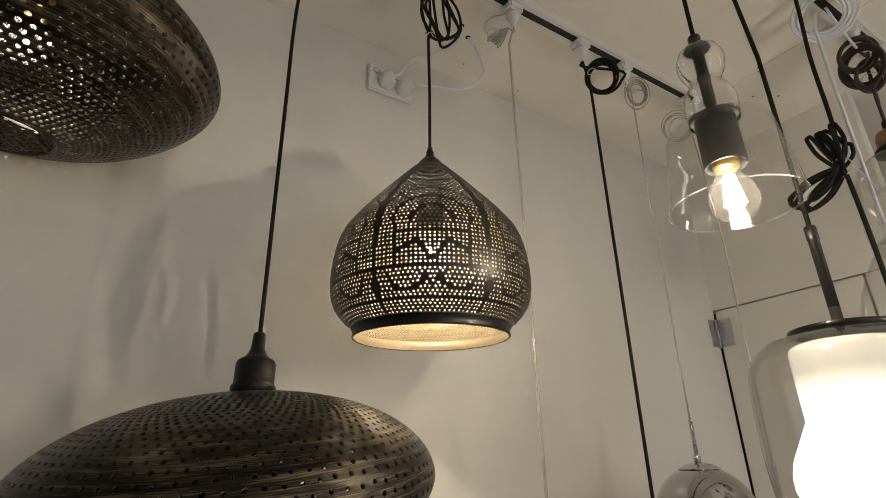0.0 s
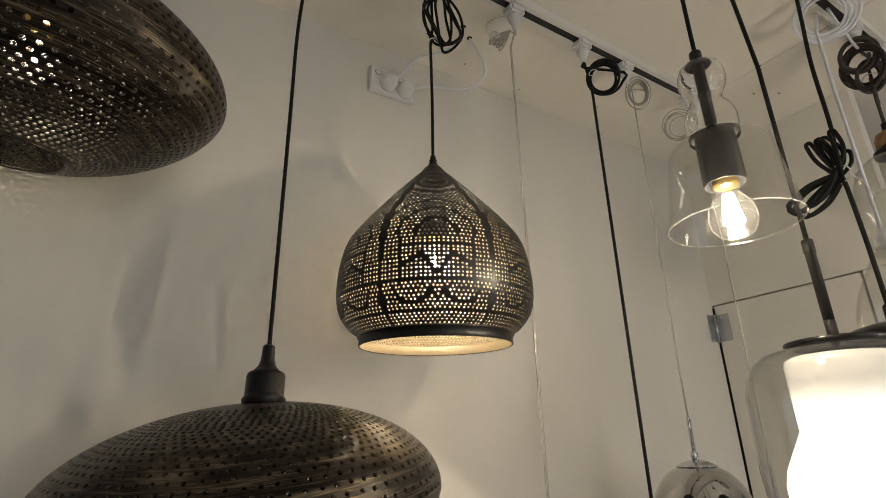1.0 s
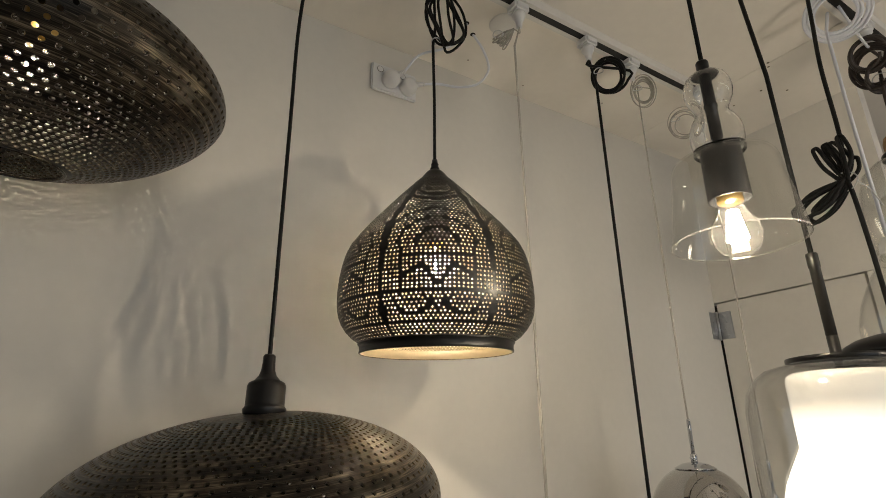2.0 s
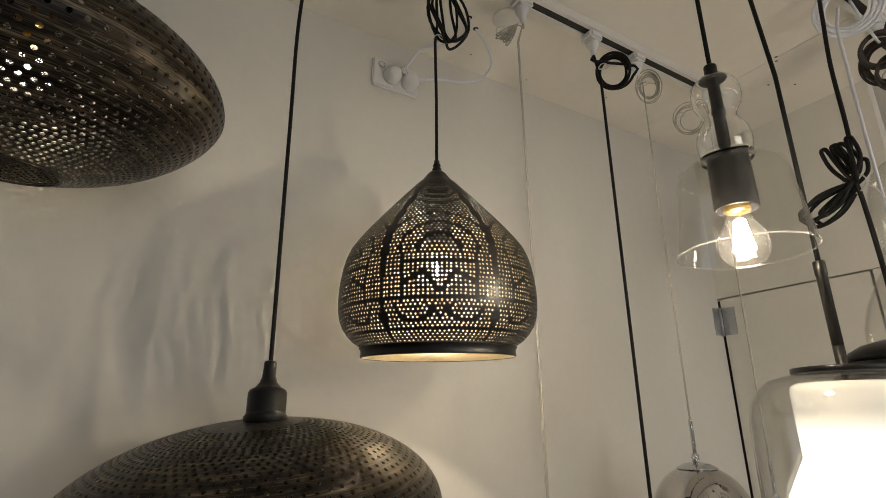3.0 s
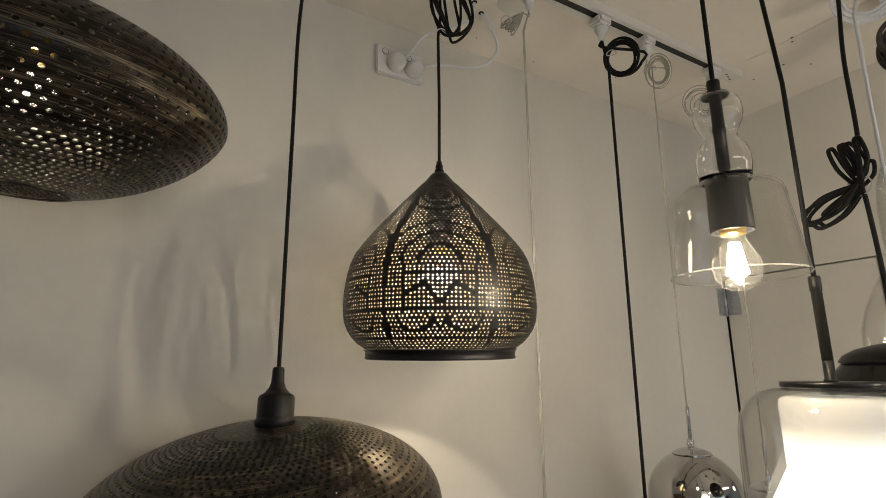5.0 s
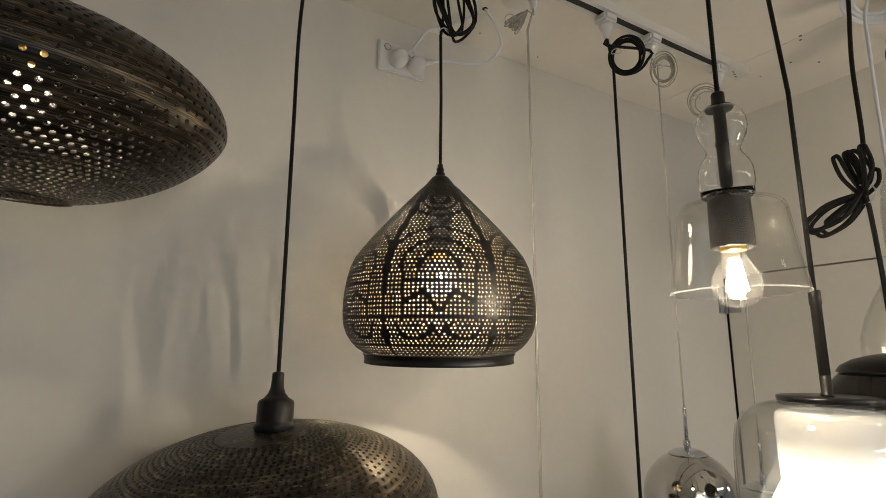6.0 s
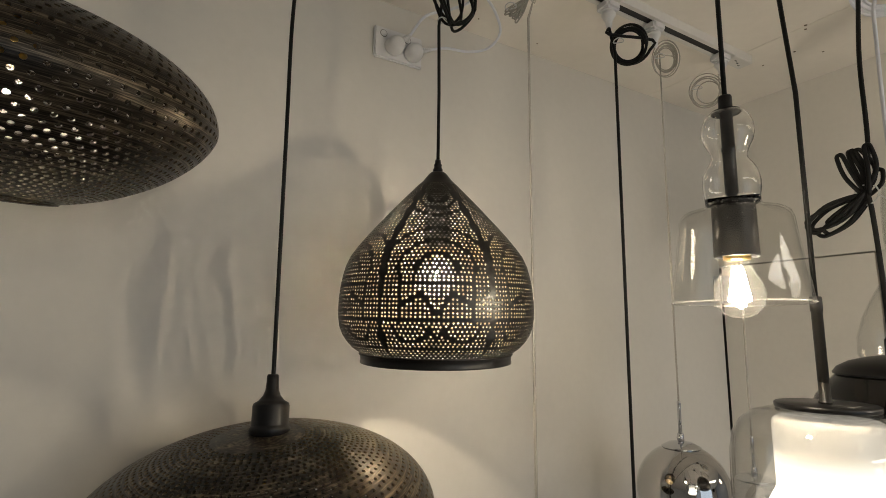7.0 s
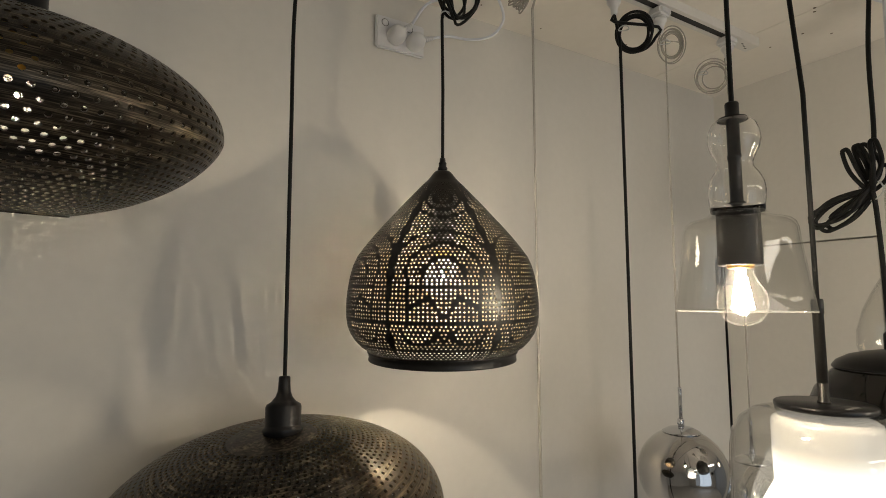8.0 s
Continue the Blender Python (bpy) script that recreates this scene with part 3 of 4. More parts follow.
saucer((0.146, 0.6733, 1.6793), (5.8, -6.2), (0.150, 0.668, 1.781), (0.153, 0.678, 1.857), 5, False, "dark brushed bronze flattened pendant with pierced holes, unlit", 0.075, 0.0026)
saucer((-0.161, 0.683, 2.1725), (7.5, 1.7), (-0.158, 0.669, 2.275), (-0.158, 0.671, 2.352), 9, True, "dark bronze flattened pendant with pierced holes, lit", 0.060, 0.0031)


# the clear glass bell pendant
def glass_bell():
    x, y = 0.533, 0.2595
    t = thing("pendant_lamp", (x, y, 0), "clear seedy glass bell pendant with a lit filament bulb", "pendant lamp", "pendant lamps")
    prof = [(0.0130, 2.1605), (0.0180, 2.1590), (0.0232, 2.1535), (0.0262, 2.1440), (0.0268, 2.1350), (0.0246, 2.1255), (0.0200, 2.1165), (0.0178, 2.1100), (0.0190, 2.1040), (0.0238, 2.0970), (0.0276, 2.0880), (0.0288, 2.0790),
            (0.0284, 2.0700), (0.0272, 2.0620), (0.0270, 2.0560), (0.0300, 2.0512), (0.0400, 2.0478), (0.0490, 2.0455), (0.0530, 2.0420), (0.0552, 2.0360), (0.0577, 2.0170), (0.0607, 1.9920), (0.0642, 1.9680), (0.0668, 1.9490)]
    neck, skirt = prof[:15], prof[14:]
    knobs = part("neck", lathe(neck + [(r - 0.0009, z) for r, z in reversed(neck)] + [neck[0]], 96), BLOWN, t, "thick blown glass neck with two bulges")
    knobs.visible_shadow = False
    part("shade", lathe(skirt + [(0.0672, 1.9476), (0.0664, 1.9470)] + [(r - 0.0016, z - (0.0016 if z > 2.04 else 0)) for r, z in reversed(skirt)], 96, None, 0.0009), GLASS, t, "clear seedy blown glass")
    part("lip", lathe([(0.0670, 1.9488), (0.0676, 1.9480), (0.0670, 1.9472), (0.0662, 1.9475), (0.0660, 1.9485), (0.0670, 1.9488)], 96), LIPGLASS, t, "fire-polished lip")
    part("cord_grip", lathe([(0, 2.1800), (0.0066, 2.1795), (0.0072, 2.1780), (0.0072, 2.1625), (0.0150, 2.1615), (0.0152, 2.1600), (0, 2.1600)], 32), PLASTIC, t, "black cord grip")
    part("stem", lathe([(0, 2.1600), (0.0066, 2.1600), (0.0066, 2.1200), (0.0074, 2.1190), (0.0074, 2.1150), (0.0066, 2.1140), (0.0066, 2.0680), (0.0088, 2.0660), (0.0088, 2.0630), (0, 2.0630)], 24), PLASTIC, t, "black threaded stem")
    part("lamp_holder", lathe([(0, 2.0640), (0.0185, 2.0635), (0.0210, 2.0605), (0.0216, 2.0560), (0.0222, 1.9980), (0.0212, 1.9968), (0.0195, 1.9975), (0.019, 2.01), (0, 2.01)], 40), PLASTIC, t, "black lamp holder")
    bulb(t, 2.003, 0.0250, FILAMENT)
    hang(t, [(0, 0, 2.178), (0.0008, 0, 2.3), (0.0, 0.0, 2.45), (0, TRACK_A - y, TRACK_BOTTOM - 0.055)], 0.0027, FABRIC)
    adapter(t, 0, TRACK_A - y, TRACK_BOTTOM)
    rnd = random.Random(4)
    bm = bmesh.new()
    for k in range(150):
        i = rnd.randrange(14, len(prof) - 1)
        w, a = rnd.random(), rnd.uniform(0, math.tau)
        r = prof[i][0] * (1 - w) + prof[i + 1][0] * w - 0.0008
        z = prof[i][1] * (1 - w) + prof[i + 1][1] * w
        bmesh.ops.create_icosphere(bm, subdivisions=1, radius=rnd.uniform(0.0002, 0.0005), matrix=Matrix.Translation((r * math.cos(a), r * math.sin(a), z)))
    tagged(part("speckle", bm, SEED, t, "tiny air seeds in the glass"), kind="stuff")
    return t


glass_bell()


# the opal lamp in a clear outer glass
def opal_lamp():
    x, y = 0.696, 0.2606
    t = thing("pendant_lamp", (x, y, 1.825), "lit white opal pendant in a clear glass cover, black rod", "pendant lamp", "pendant lamps")
    part("inner_shade", lathe([(0.0, -0.006), (0.050, -0.0065), (0.0555, -0.010), (0.0572, -0.016), (0.0572, -0.040), (0.0568, -0.066), (0.0564, -0.0875), (0.0566, -0.0890), (0.0615, -0.0985), (0.0690, -0.113), (0.0770, -0.129),
                               (0.0815, -0.145), (0.0815, -0.160), (0.0760, -0.174), (0.0600, -0.184), (0.030, -0.190), (0.0, -0.191)], 72), OPAL, t, "glowing white opal inner glass")
    out = [(0.046, 0.0035), (0.060, 0.0025), (0.078, -0.003), (0.092, -0.014), (0.101, -0.030), (0.1045, -0.050), (0.1055, -0.080), (0.1055, -0.130), (0.1025, -0.165), (0.093, -0.190), (0.076, -0.206)]
    part("outer_shade", lathe(out + [(r - 0.0022, z - 0.0008) for r, z in reversed(out)], 96), COVERGLASS, t, "clear glass cover")
    part("top_plate", lathe([(0, 0.0105), (0.0520, 0.0105), (0.0530, 0.0095), (0.0530, 0.0050), (0.0520, 0.0040), (0, 0.0040)], 64), BLACK, t, "black metal top plate")
    part("label_strip", box(-0.024, -0.037, 0.0105, 0.004, -0.031, 0.0109), LABELP, t, smooth=False)
    part("rod", lathe([(0, 0.0105), (0.0072, 0.0105), (0.0072, 0.0128), (0.0060, 0.0136), (0.0060, 0.034), (0.0057, 0.0342), (0.0057, 0.0350), (0.0060, 0.0352), (0.0060, 0.118), (0.0067, 0.119), (0.0067, 0.1350), (0.0061, 0.1365), (0, 0.1365)], 28), mat("gunmetal", (0.012, 0.011, 0.010), 0.40, 0.35, 0.1, 200), t, "gunmetal suspension rod")
    hang(t, [(0, 0, 0.136), (0.001, 0, 0.40), (0, TRACK_A - y, TRACK_BOTTOM - 0.055 - 1.825)], 0.0031, FABRIC)
    adapter(t, 0, TRACK_A - y, TRACK_BOTTOM - 1.825)


opal_lamp()


# mirrored globes on clear flex
def mirror_globe(x, y, top, r, label, flex):
    t = thing("pendant_lamp", (x, y, top), label, "pendant lamp", "mirror globe pendants")
    c = -0.004 - r
    prof = [(0.036, c + math.sqrt(r * r - 0.036 ** 2))] + [(r * math.sin(a), c + r * math.cos(a)) for a in np.linspace(math.asin(0.04 / r), math.pi - 0.45, 40)]
    part("globe", lathe(prof + [(q - 0.0015, z) for q, z in reversed(prof)], 72), MIRROR, t, "mirror-coated smoky glass globe")
    part("cap", lathe([(0, 0.001), (0.010, 0.001), (0.024, -0.002), (0.036, -0.0085), (0.0385, -0.0100), (0.038, -0.0115), (0, -0.0115)], 48), CHROME, t, "chrome domed cap")
    part("collar", lathe([(0, 0.016), (0.0062, 0.016), (0.0068, 0.0145), (0.0068, 0.002), (0.0050, 0.0005), (0, 0.0005)], 24), CHROME, t)
    k = lathe([(0, 0.0), (0.0026, 0.0), (0.0026, 0.008), (0, 0.008)], 12)
    bmesh.ops.rotate(k, verts=k.verts[:], matrix=Matrix.Rotation(radians(-90), 3, "Y"))
    bmesh.ops.translate(k, verts=k.verts[:], vec=(-0.005, -0.002, 0.009))
    part("grub_screw", k, CHROME, t)
    part("stem", lathe([(0, 0.082), (0.0036, 0.0815), (0.0040, 0.078), (0.0040, 0.016), (0, 0.016)], 20), CHROME, t, "chrome tube")
    for dx in (-0.0013, 0.0013):
        hang(t, [(dx, 0, 0.082), (dx - 0.006, -0.004, 0.20), (dx * 1.6 - 0.016, -0.012, 0.36), (dx - 0.030, -0.022, 0.56), (flex - x + dx * 0.4, 0.63 - y, TRACK_BOTTOM - 0.05 - top)], 0.0011, CLEARFLEX)
    return t


mirror_globe(0.990, 0.668, 1.694, 0.0905, "mirrored smoky glass globe pendant on clear flex", 0.940)
mirror_globe(1.200, 0.640, 1.610, 0.0905, "second mirrored glass globe pendant on clear flex", 1.160)


def flex_drop(name, x, y, coil, r, axis, turns, material, rad, drop, adx, label, seed, squash=1.0, strands=1, start=0.0, spread=0.006, hank_points=None):
    """A track adapter with its hank of spare cord and the cord running down."""
    t = thing(name, (0, 0, 0), label, "cord", "hanging cords")
    adapter(t, adx, TRACK_B, TRACK_BOTTOM)
    pts = hank_points if hank_points else coil_points(coil, r, axis, turns, spread, seed, squash, start)
    part("cord_hank", tube(spline([(adx, TRACK_B, TRACK_BOTTOM - 0.056), (adx, TRACK_B, TRACK_BOTTOM - 0.07)] + pts, 3), rad, 6), material, t)
    tie(t, (coil[0] - r * 0.98, coil[1], coil[2]), 0.010)
    for k in range(strands):
        o = (k - (strands - 1) / 2) * 0.0024
        if drop is not None:
            hang(t, [(adx, TRACK_B, TRACK_BOTTOM - 0.056), (x + o, y, coil[2] - 0.5 * r), (x + o * 0.6, y, coil[2] - 0.3), (x + o * 1.3, y, (coil[2] + drop) / 2), (x + o, y, drop)], rad, material)
    return t




def fan_points(knot, reach, side, loops, width):
    """Flattened loops gathered at one end and fanned out at the other."""
    out = []
    for k in range(loops):
        f = k / (loops - 1) - 0.5
        tip = Vector(reach) + Vector(side) * f
        w = Vector(side).normalized() * width
        deep = Vector((0.003, 0.006, 0)) * math.sin(k * 2.3)
        out += [Vector(knot) + deep * 0.4, Vector(knot) + tip * 0.55 + w * 0.8 + deep, Vector(knot) + tip * (0.96 + 0.05 * math.sin(k * 1.7)) + w * 0.5 + deep,
                Vector(knot) + tip * (0.98 + 0.05 * math.sin(k * 1.7)) - w * 0.5 + deep, Vector(knot) + tip * 0.5 - w * 0.8 + deep]
    return out


flex_drop("hanging_cord", 0.7965, 0.631, (0.821, 0.615, 2.503), 0.032, (0.66, 0.60, 0.42), 4, FABRIC, 0.0031, 1.05, 0.775, "black cord with a tied hank, hanging from the track", 2, 1.08, spread=0.011)
flex_drop("hanging_cord", 0.566, 0.631, (0.543, 0.630, 2.496), 0.019, (0.30, 0.75, 0.55), 12, CLEARFLEX, 0.0013, 1.20, 0.577, "twin clear flex with a flattened hank, hanging from the track", 6, 1.35, 2,
          hank_points=fan_points((0.562, 0.626, 2.522), (-0.027, 0.014, -0.036), (0.020, -0.010, -0.018), 11, 0.004))
flex_drop("hanging_cord", 0.0, 0.631, (0.950, 0.622, 2.513), 0.022, (0.72, 0.52, 0.40), 7, CLEARFLEX, 0.0013, None, 0.918, "hank of clear flex under the track", 8, 1.4, 1, spread=0.004)
flex_drop("hanging_cord", 0.0, 0.640, (1.105, 0.630, 2.480), 0.034, (0.78, 0.42, 0.40), 5, CLEARFLEX, 0.0013, None, 1.165, "loose hank of clear flex under the track", 11, 1.05, 1, spread=0.010)


# smoked lamp on a cord with a large tied bundle
def smoked_lamp():
    x, y = 0.945, 0.278
    t = thing("pendant_lamp", (x, y, 0), "smoked glass pendant with a black cap on a bundled black cord", "pendant lamp", "pendant lamps")
    part("cap", lathe([(0, 1.887), (0.012, 1.887), (0.030, 1.884), (0.052, 1.878), (0.068, 1.869), (0.074, 1.861), (0.074, 1.8585), (0.070, 1.857), (0, 1.857)], 56), BLACK, t, "black domed metal cap")
    prof = [(0.071, 1.857), (0.082, 1.846), (0.098, 1.825), (0.108, 1.800), (0.112, 1.770), (0.108, 1.735), (0.094, 1.705), (0.07, 1.688)]
    part("globe", lathe(prof + [(r - 0.002, z) for r, z in reversed(prof)], 64), SMOKE, t, "smoked grey glass globe")
    part("cord_grip", lathe([(0, 1.887), (0.008, 1.887), (0.0075, 1.91), (0.004, 1.914), (0, 1.914)], 20), PLASTIC, t)
    hang(t, spline([(0, 0, 1.912), (-0.002, 0, 2.01), (-0.010, 0, 2.10), (-0.012, 0.002, 2.14), (0.004, 0.0, 2.22), (0.008, 0.0, 2.35), (0.030, 0.0, 2.46), (0.050, TRACK_A - y, TRACK_BOTTOM - 0.056)], 6), 0.0036, FABRIC)
    adapter(t, 0.05, TRACK_A - y, TRACK_BOTTOM)
    knot = Vector((-0.012, 0.004, 2.128))
    across = Vector((0.334, -0.942, 0))
    # each loop: its tip across and up, how far it bows, how wide it is
    loops = [(-0.024, 0.070, 0.003, 0.005), (-0.016, 0.074, -0.004, 0.006), (0.002, 0.076, -0.006, 0.005), (0.020, 0.036, -0.008, 0.005), (-0.010, 0.074, -0.012, 0.008),
             (-0.074, -0.044, 0.006, 0.013), (-0.068, -0.050, 0.000, 0.016), (-0.058, -0.048, 0.004, 0.009), (-0.072, -0.052, -0.004, 0.012), (-0.050, -0.040, 0.002, 0.006)]
    pts = []
    for k, (du, dv, bow, wide) in enumerate(loops):
        tip = across * du + Vector((0, 0, dv))
        n = (across * -dv + Vector((0, 0, du))).normalized()
        deep = Vector((0.942, 0.334, 0)) * 0.009 * math.sin(k * 2.1)
        at = knot + n * 0.004 * math.cos(k * 1.9)
        pts += [at + deep * 0.5, at + tip * 0.5 + n * (bow + wide) + deep, at + tip * 0.93 + n * (bow * 0.4 + wide * 0.8) + deep, at + tip + n * bow * 0.3 + deep,
                at + tip * 0.94 + n * (bow * 0.4 - wide * 0.8) + deep, at + tip * 0.5 + n * (bow - wide) + deep]
    part("gathered_cord", tube(spline(pts + [knot], 6), 0.0032, 8), FABRIC, t, "spare black cord gathered in a tie")
    tie(t, tuple(knot), 0.016, "Y")
    part("tie_tail", tube(spline([knot + Vector((0.012, -0.01, 0.0)), knot + Vector((0.05, -0.012, -0.006)), knot + Vector((0.10, -0.008, -0.022))], 6), 0.001, 6), TIE, t, "loose white tie end")


smoked_lamp()


# clear glass drop on a white flex
def glass_drop():
    x, y = 1.045, 0.285
    t = thing("pendant_lamp", (x, y, 0), "clear glass drop pendant on a white flex", "pendant lamp", "pendant lamps")
    prof = [(0.014, 2.030), (0.022, 2.015), (0.034, 1.995), (0.047, 1.972), (0.060, 1.945), (0.069, 1.912), (0.070, 1.885), (0.064, 1.862), (0.050, 1.845)]
    part("shade", lathe(prof + [(r - 0.002, z) for r, z in reversed(prof)], 64, None, 0.001), GLASS, t, "clear glass drop")
    part("cap", lathe([(0, 2.055), (0.008, 2.054), (0.015, 2.042), (0.016, 2.026), (0, 2.026)], 28), WHITEP, t)
    hang(t, [(0, 0, 2.054), (0.001, 0, 2.30), (0.01, 0.0, 2.48), (0.03, -0.004, 2.53)], 0.0032, WHITEFLEX)
    pts = coil_points((1.125 - x, -0.004, 2.553), 0.046, (0.78, 0.26, 0.56), 6, 0.003, 14, 0.95)
    part("cord_hank", tube(spline(pts, 3), 0.0030, 8), WHITEFLEX, t, "coiled spare white flex")
    hang(t, spline([(1.15 - x, -0.004, 2.585), (1.20 - x, -0.005, 2.545), (1.245 - x, -0.005, 2.522), (1.255 - x, TRACK_A - y, TRACK_BOTTOM - 0.05)], 5), 0.0030, WHITEFLEX)
    adapter(t, 1.255 - x, TRACK_A - y, TRACK_BOTTOM)


glass_drop()


# glass lamp with a wooden top on brown flex
def wood_top_lamp():
    x, y = 1.262, 0.285
    t = thing("pendant_lamp", (x, y, 0), "clear glass pendant with wooden top on tangled brown flex", "pendant lamp", "pendant lamps")
    part("wooden_top", lathe([(0, 2.318), (0.012, 2.318), (0.022, 2.312), (0.026, 2.300), (0.026, 2.285), (0.022, 2.280), (0, 2.280)], 40), WOOD, t, "turned wooden top")
    part("collar", lathe([(0, 2.281), (0.028, 2.280), (0.034, 2.274), (0.034, 2.264), (0, 2.264)], 40), BLACK, t)
    prof = [(0.034, 2.266), (0.055, 2.255), (0.074, 2.238), (0.085, 2.205), (0.090, 2.160), (0.091, 2.100), (0.088, 2.070)]
    part("shade", lathe(prof + [(r - 0.002, z) for r, z in reversed(prof)], 64), GLASS, t, "clear glass bell")
    part("inner_shade", lathe([(0.02, 2.20), (0.055, 2.185), (0.064, 2.160), (0.066, 2.095), (0.064, 2.094), (0.062, 2.158), (0.053, 2.182), (0.02, 2.197)], 56), OPALW, t, "white opal inner shade")
    part("trim_ring", lathe([(0.0645, 2.096), (0.067, 2.095), (0.067, 2.091), (0.0645, 2.091), (0.0645, 2.096)], 56), BRASS, t, "thin brass ring")
    part("cord_grip", lathe([(0, 2.318), (0.007, 2.318), (0.0068, 2.336), (0.004, 2.340), (0, 2.340)], 20), PLASTIC, t)
    hang(t, [(0, 0, 2.338), (0.006, 0, 2.40), (0.020, 0, 2.46)], 0.0033, BROWNFLEX)
    hang(t, [(0.035, 0.006, 2.40), (0.04, 0.004, 2.45), (0.03, 0, 2.49)], 0.0033, BROWNFLEX)
    for k, (cx, cz, r) in enumerate(((-0.008, 2.505, 0.031), (0.022, 2.468, 0.028), (0.004, 2.488, 0.036))):
        pts = coil_points((cx, 0.0, cz), r, ((0.8, 0.3, 0.45), (0.5, 0.7, 0.4), (0.9, -0.1, 0.3))[k], 4, 0.011, 31 + k, 1.1)
        part("cord_hank", tube(spline(pts, 3), 0.0032, 8), BROWNFLEX, t, "tangled spare brown flex")
    hang(t, spline([(0.0, 0, 2.53), (0.04, -0.003, 2.525), (0.10, -0.005, 2.520), (1.385 - x, TRACK_A - y, TRACK_BOTTOM - 0.05)], 5), 0.0033, BROWNFLEX)
    tie(t, (0.02, 0.0, 2.455), 0.016, "Y")
    adapter(t, 1.385 - x, TRACK_A - y, TRACK_BOTTOM)


wood_top_lamp()


# ---- wall socket, plugs and ceiling details ----
def socket_outlet():
    t = thing("wall_socket", (0.426, WALL_Y, 2.512), "white double wall socket plate with two plugs in use", "wall socket")
    part("plate", box(-0.056, -0.009, -0.035, 0.056, 0.0, 0.035, 0.003), WHITEP, t, smooth=False)
    for sx in (-0.036, 0.020):
        bm = lathe([(0.0068, 0), (0.0068, 0.0012), (0.0056, 0.0016), (0, 0.0016)], 24)
        bmesh.ops.rotate(bm, verts=bm.verts[:], matrix=Matrix.Rotation(radians(90), 3, "X"))
        bmesh.ops.translate(bm, verts=bm.verts[:], vec=(sx, -0.009, 0.020))
        r = part("switch", bm, WHITEP, t, "white rocker switch")
        ring = tube([Vector((sx + 0.0075 * math.cos(a), -0.0096, 0.020 + 0.0075 * math.sin(a))) for a in (math.tau * k / 20 for k in range(21))], 0.0006, 5)
        part("switch_ring", ring, LABELP, r)


socket_outlet()


def plug(px, pz, pts, label):
    t = thing("power_plug", (0.426 + px, WALL_Y - 0.009, 2.512 + pz), label, "plug", "plugs")
    bm = lathe([(0, 0.0305), (0.0095, 0.030), (0.0150, 0.0265), (0.0185, 0.018), (0.0192, 0.006), (0.0185, 0.0005), (0, 0.0005)], 32)
    bmesh.ops.rotate(bm, verts=bm.verts[:], matrix=Matrix.Rotation(radians(90), 3, "X"))
    part("plug_body", bm, WHITEP, t, "round white plug")
    boot = [(0, 0.0)]
    for k in range(5):
        boot += [(0.0066 - 0.0005 * k, 0.0005 + 0.0046 * k), (0.0066 - 0.0005 * k, 0.0030 + 0.0046 * k), (0.0050 - 0.0004 * k, 0.0034 + 0.0046 * k), (0.0050 - 0.0004 * k, 0.0046 + 0.0046 * k)]
    boot += [(0, 0.0235)]
    bm = lathe(boot, 18)
    d = (Vector(pts[0]) - Vector((0.0, -0.016, 0.0))).normalized()
    bmesh.ops.rotate(bm, verts=bm.verts[:], matrix=Vector((0, 0, 1)).rotation_difference(d).to_matrix())
    bmesh.ops.translate(bm, verts=bm.verts[:], vec=Vector((0, -0.016, 0)) + d * 0.014)
    part("strain_relief", bm, WHITEP, t)
    o = Vector((0.426 + px, WALL_Y - 0.009, 2.512 + pz))
    way = [Vector((0, -0.016, 0)) + d * 0.034] + [Vector(p) - o for p in pts[1:]]
    part("cord", tube(spline(way, 8), 0.0030, 8), WHITEFLEX, t, "white round flex")


plug(-0.014, -0.006, [(0.022, -0.024, 0.018), (0.473, 0.855, 2.582), (0.514, 0.820, 2.592), (0.537, 0.775, 2.595), (0.528, 0.740, 2.611)], "round white plug with a white cord in the socket")
plug(0.030, -0.010, [(0.024, -0.022, 0.008), (0.529, 0.860, 2.527), (0.572, 0.840, 2.522), (0.609, 0.815, 2.530), (0.622, 0.790, 2.558), (0.596, 0.772, 2.587), (0.560, 0.762, 2.611)], "second round white plug with a looping cord")


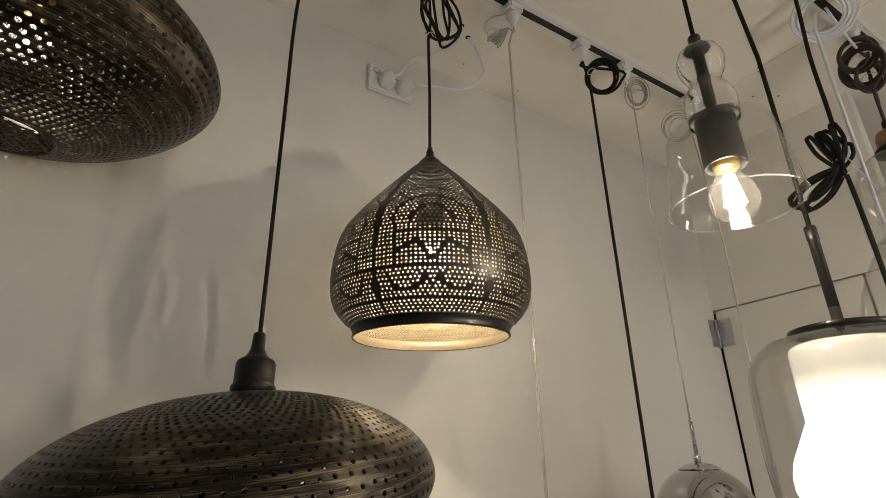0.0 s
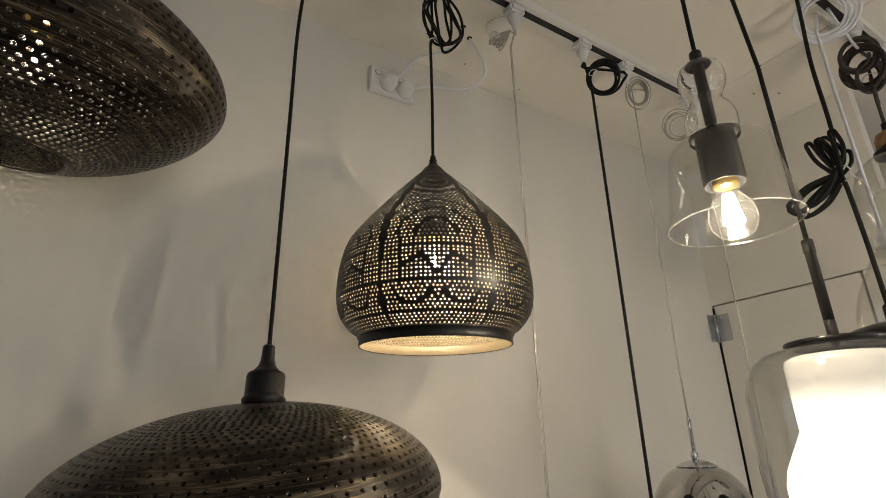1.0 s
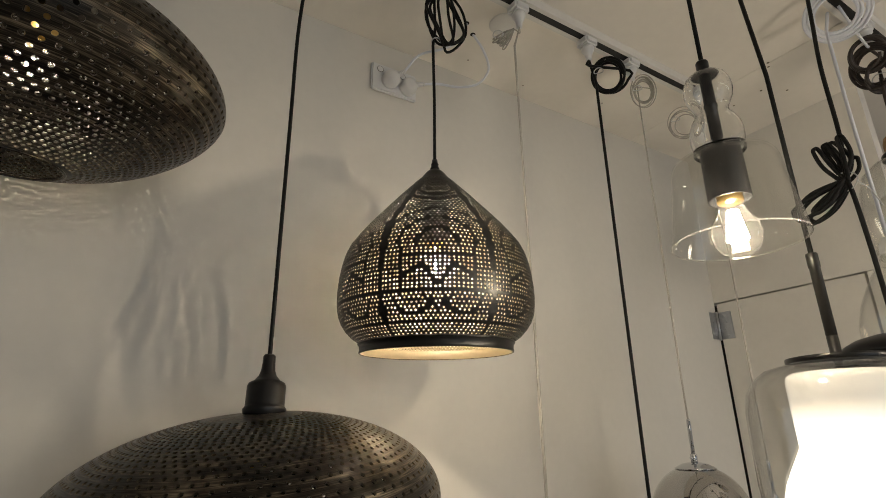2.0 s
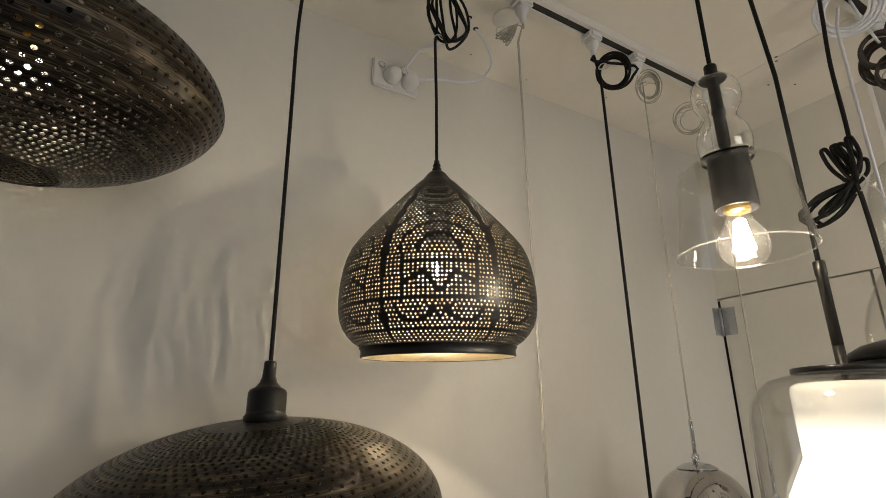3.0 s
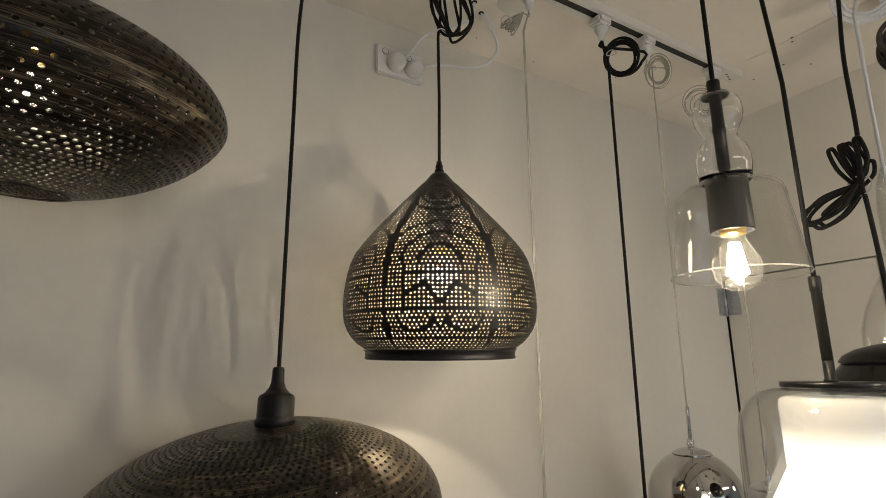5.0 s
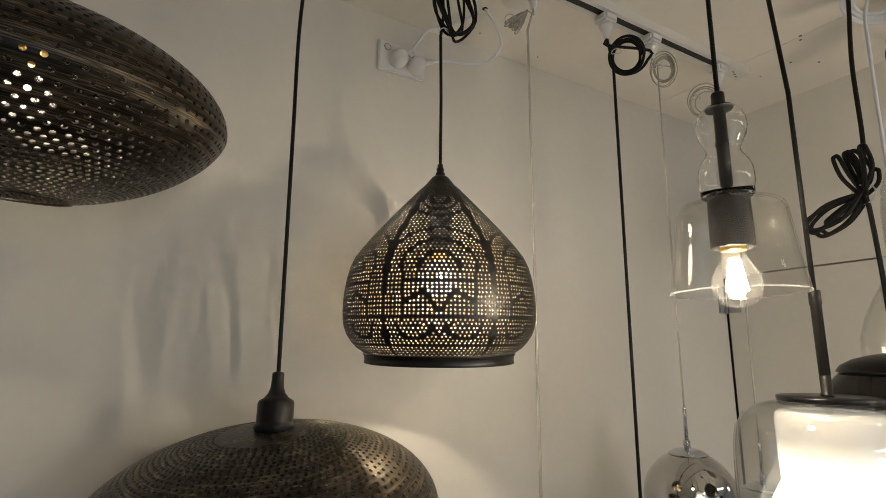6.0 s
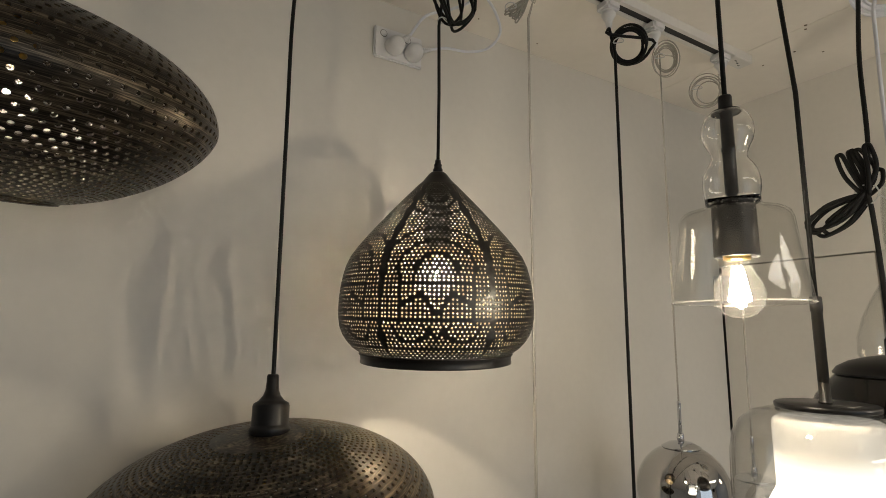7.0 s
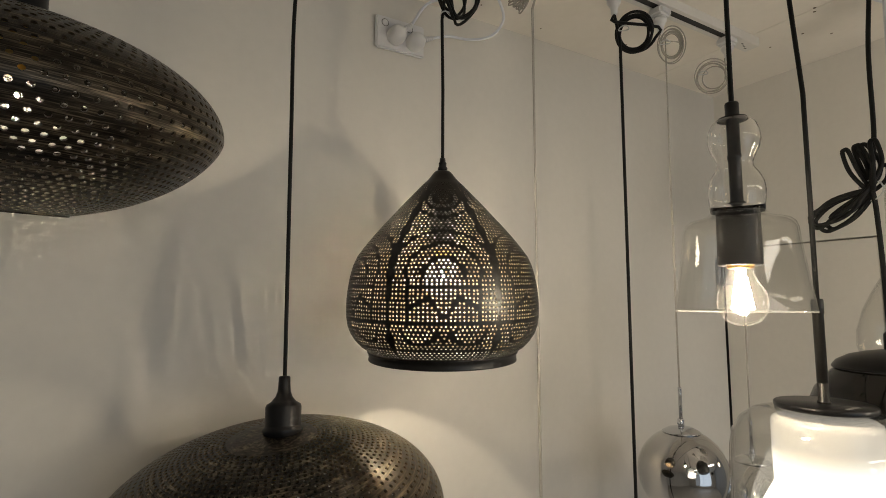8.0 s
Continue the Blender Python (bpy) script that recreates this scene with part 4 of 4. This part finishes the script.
def flat_disc(name, at, r, material, label, category, h=0.002):
    t = obj(name, lathe([(0, -h), (r * 0.94, -h), (r, -h * 0.4), (r, 0), (0, 0)], 40), material)
    t.location = at
    return tagged(t, label, category)


flat_disc("ceiling_cover", (0.602, 0.700, CEIL_Z), 0.034, TRACKW, "round grey cover plate on the ceiling", "cover plate")
for px, py in ((0.528, 0.740), (0.560, 0.762)):
    flat_disc("cable_hole", (px, py, CEIL_Z), 0.006, DARK, "drilled cable hole in the ceiling, its shade painted as a dark disc", "cable hole", 0.0006)
FILLER = mat("filler_mark", (0.16, 0.13, 0.10), 0.8)
for px, py, r in ((1.346, 0.542, 0.003), (1.245, 0.470, 0.0035), (1.262, 0.478, 0.003), (1.405, 0.505, 0.003), (1.35, 0.62, 0.0025), (0.47, 0.80, 0.0022), (0.60, 0.84, 0.002), (0.78, 0.85, 0.002), (1.02, 0.80, 0.002)):
    flat_disc("screw_hole", (px, py, CEIL_Z), r, FILLER, "small dark screw mark in the ceiling", "screw mark", 0.0005)


# ---- the shop behind the walk, seen in the mirrored globes ----
# Glow of a pendant added out of view to brighten the east wall.
EASTFILL = glow("east_fill_glow", (1.0, 0.86, 0.68), 28)


def plain_pendant(x, y, z, r, material, label):
    t = thing("pendant_lamp", (x, y, z), label, "pendant lamp", "shop pendants")
    part("globe", lathe([(0.012, r)] + [(r * math.sin(a), r * math.cos(a)) for a in np.linspace(0.12, math.pi, 24)], 32), material, t)
    part("cap", lathe([(0, r + 0.02), (0.016, r + 0.018), (0.02, r - 0.004), (0, r - 0.004)], 20), BLACK, t)
    hang(t, [(0, 0, r + 0.018), (0, 0, CEIL_Z - z)], 0.003, FABRIC)


SHOPGLOW = glow("shop_lamp_glow", (1.0, 0.80, 0.55), 7)
plain_pendant(0.2, -1.0, 2.05, 0.08, SHOPGLOW, "lit round opal pendant further back in the shop")
plain_pendant(1.12, -0.42, 1.95, 0.08, EASTFILL, "added opal pendant, out of view, that brightens the east side")
plain_pendant(2.2, -0.3, 2.00, 0.09, SHOPGLOW, "lit opal pendant by the far wall")
plain_pendant(1.7, -1.4, 1.95, 0.14, BLACK, "black round pendant further back in the shop")
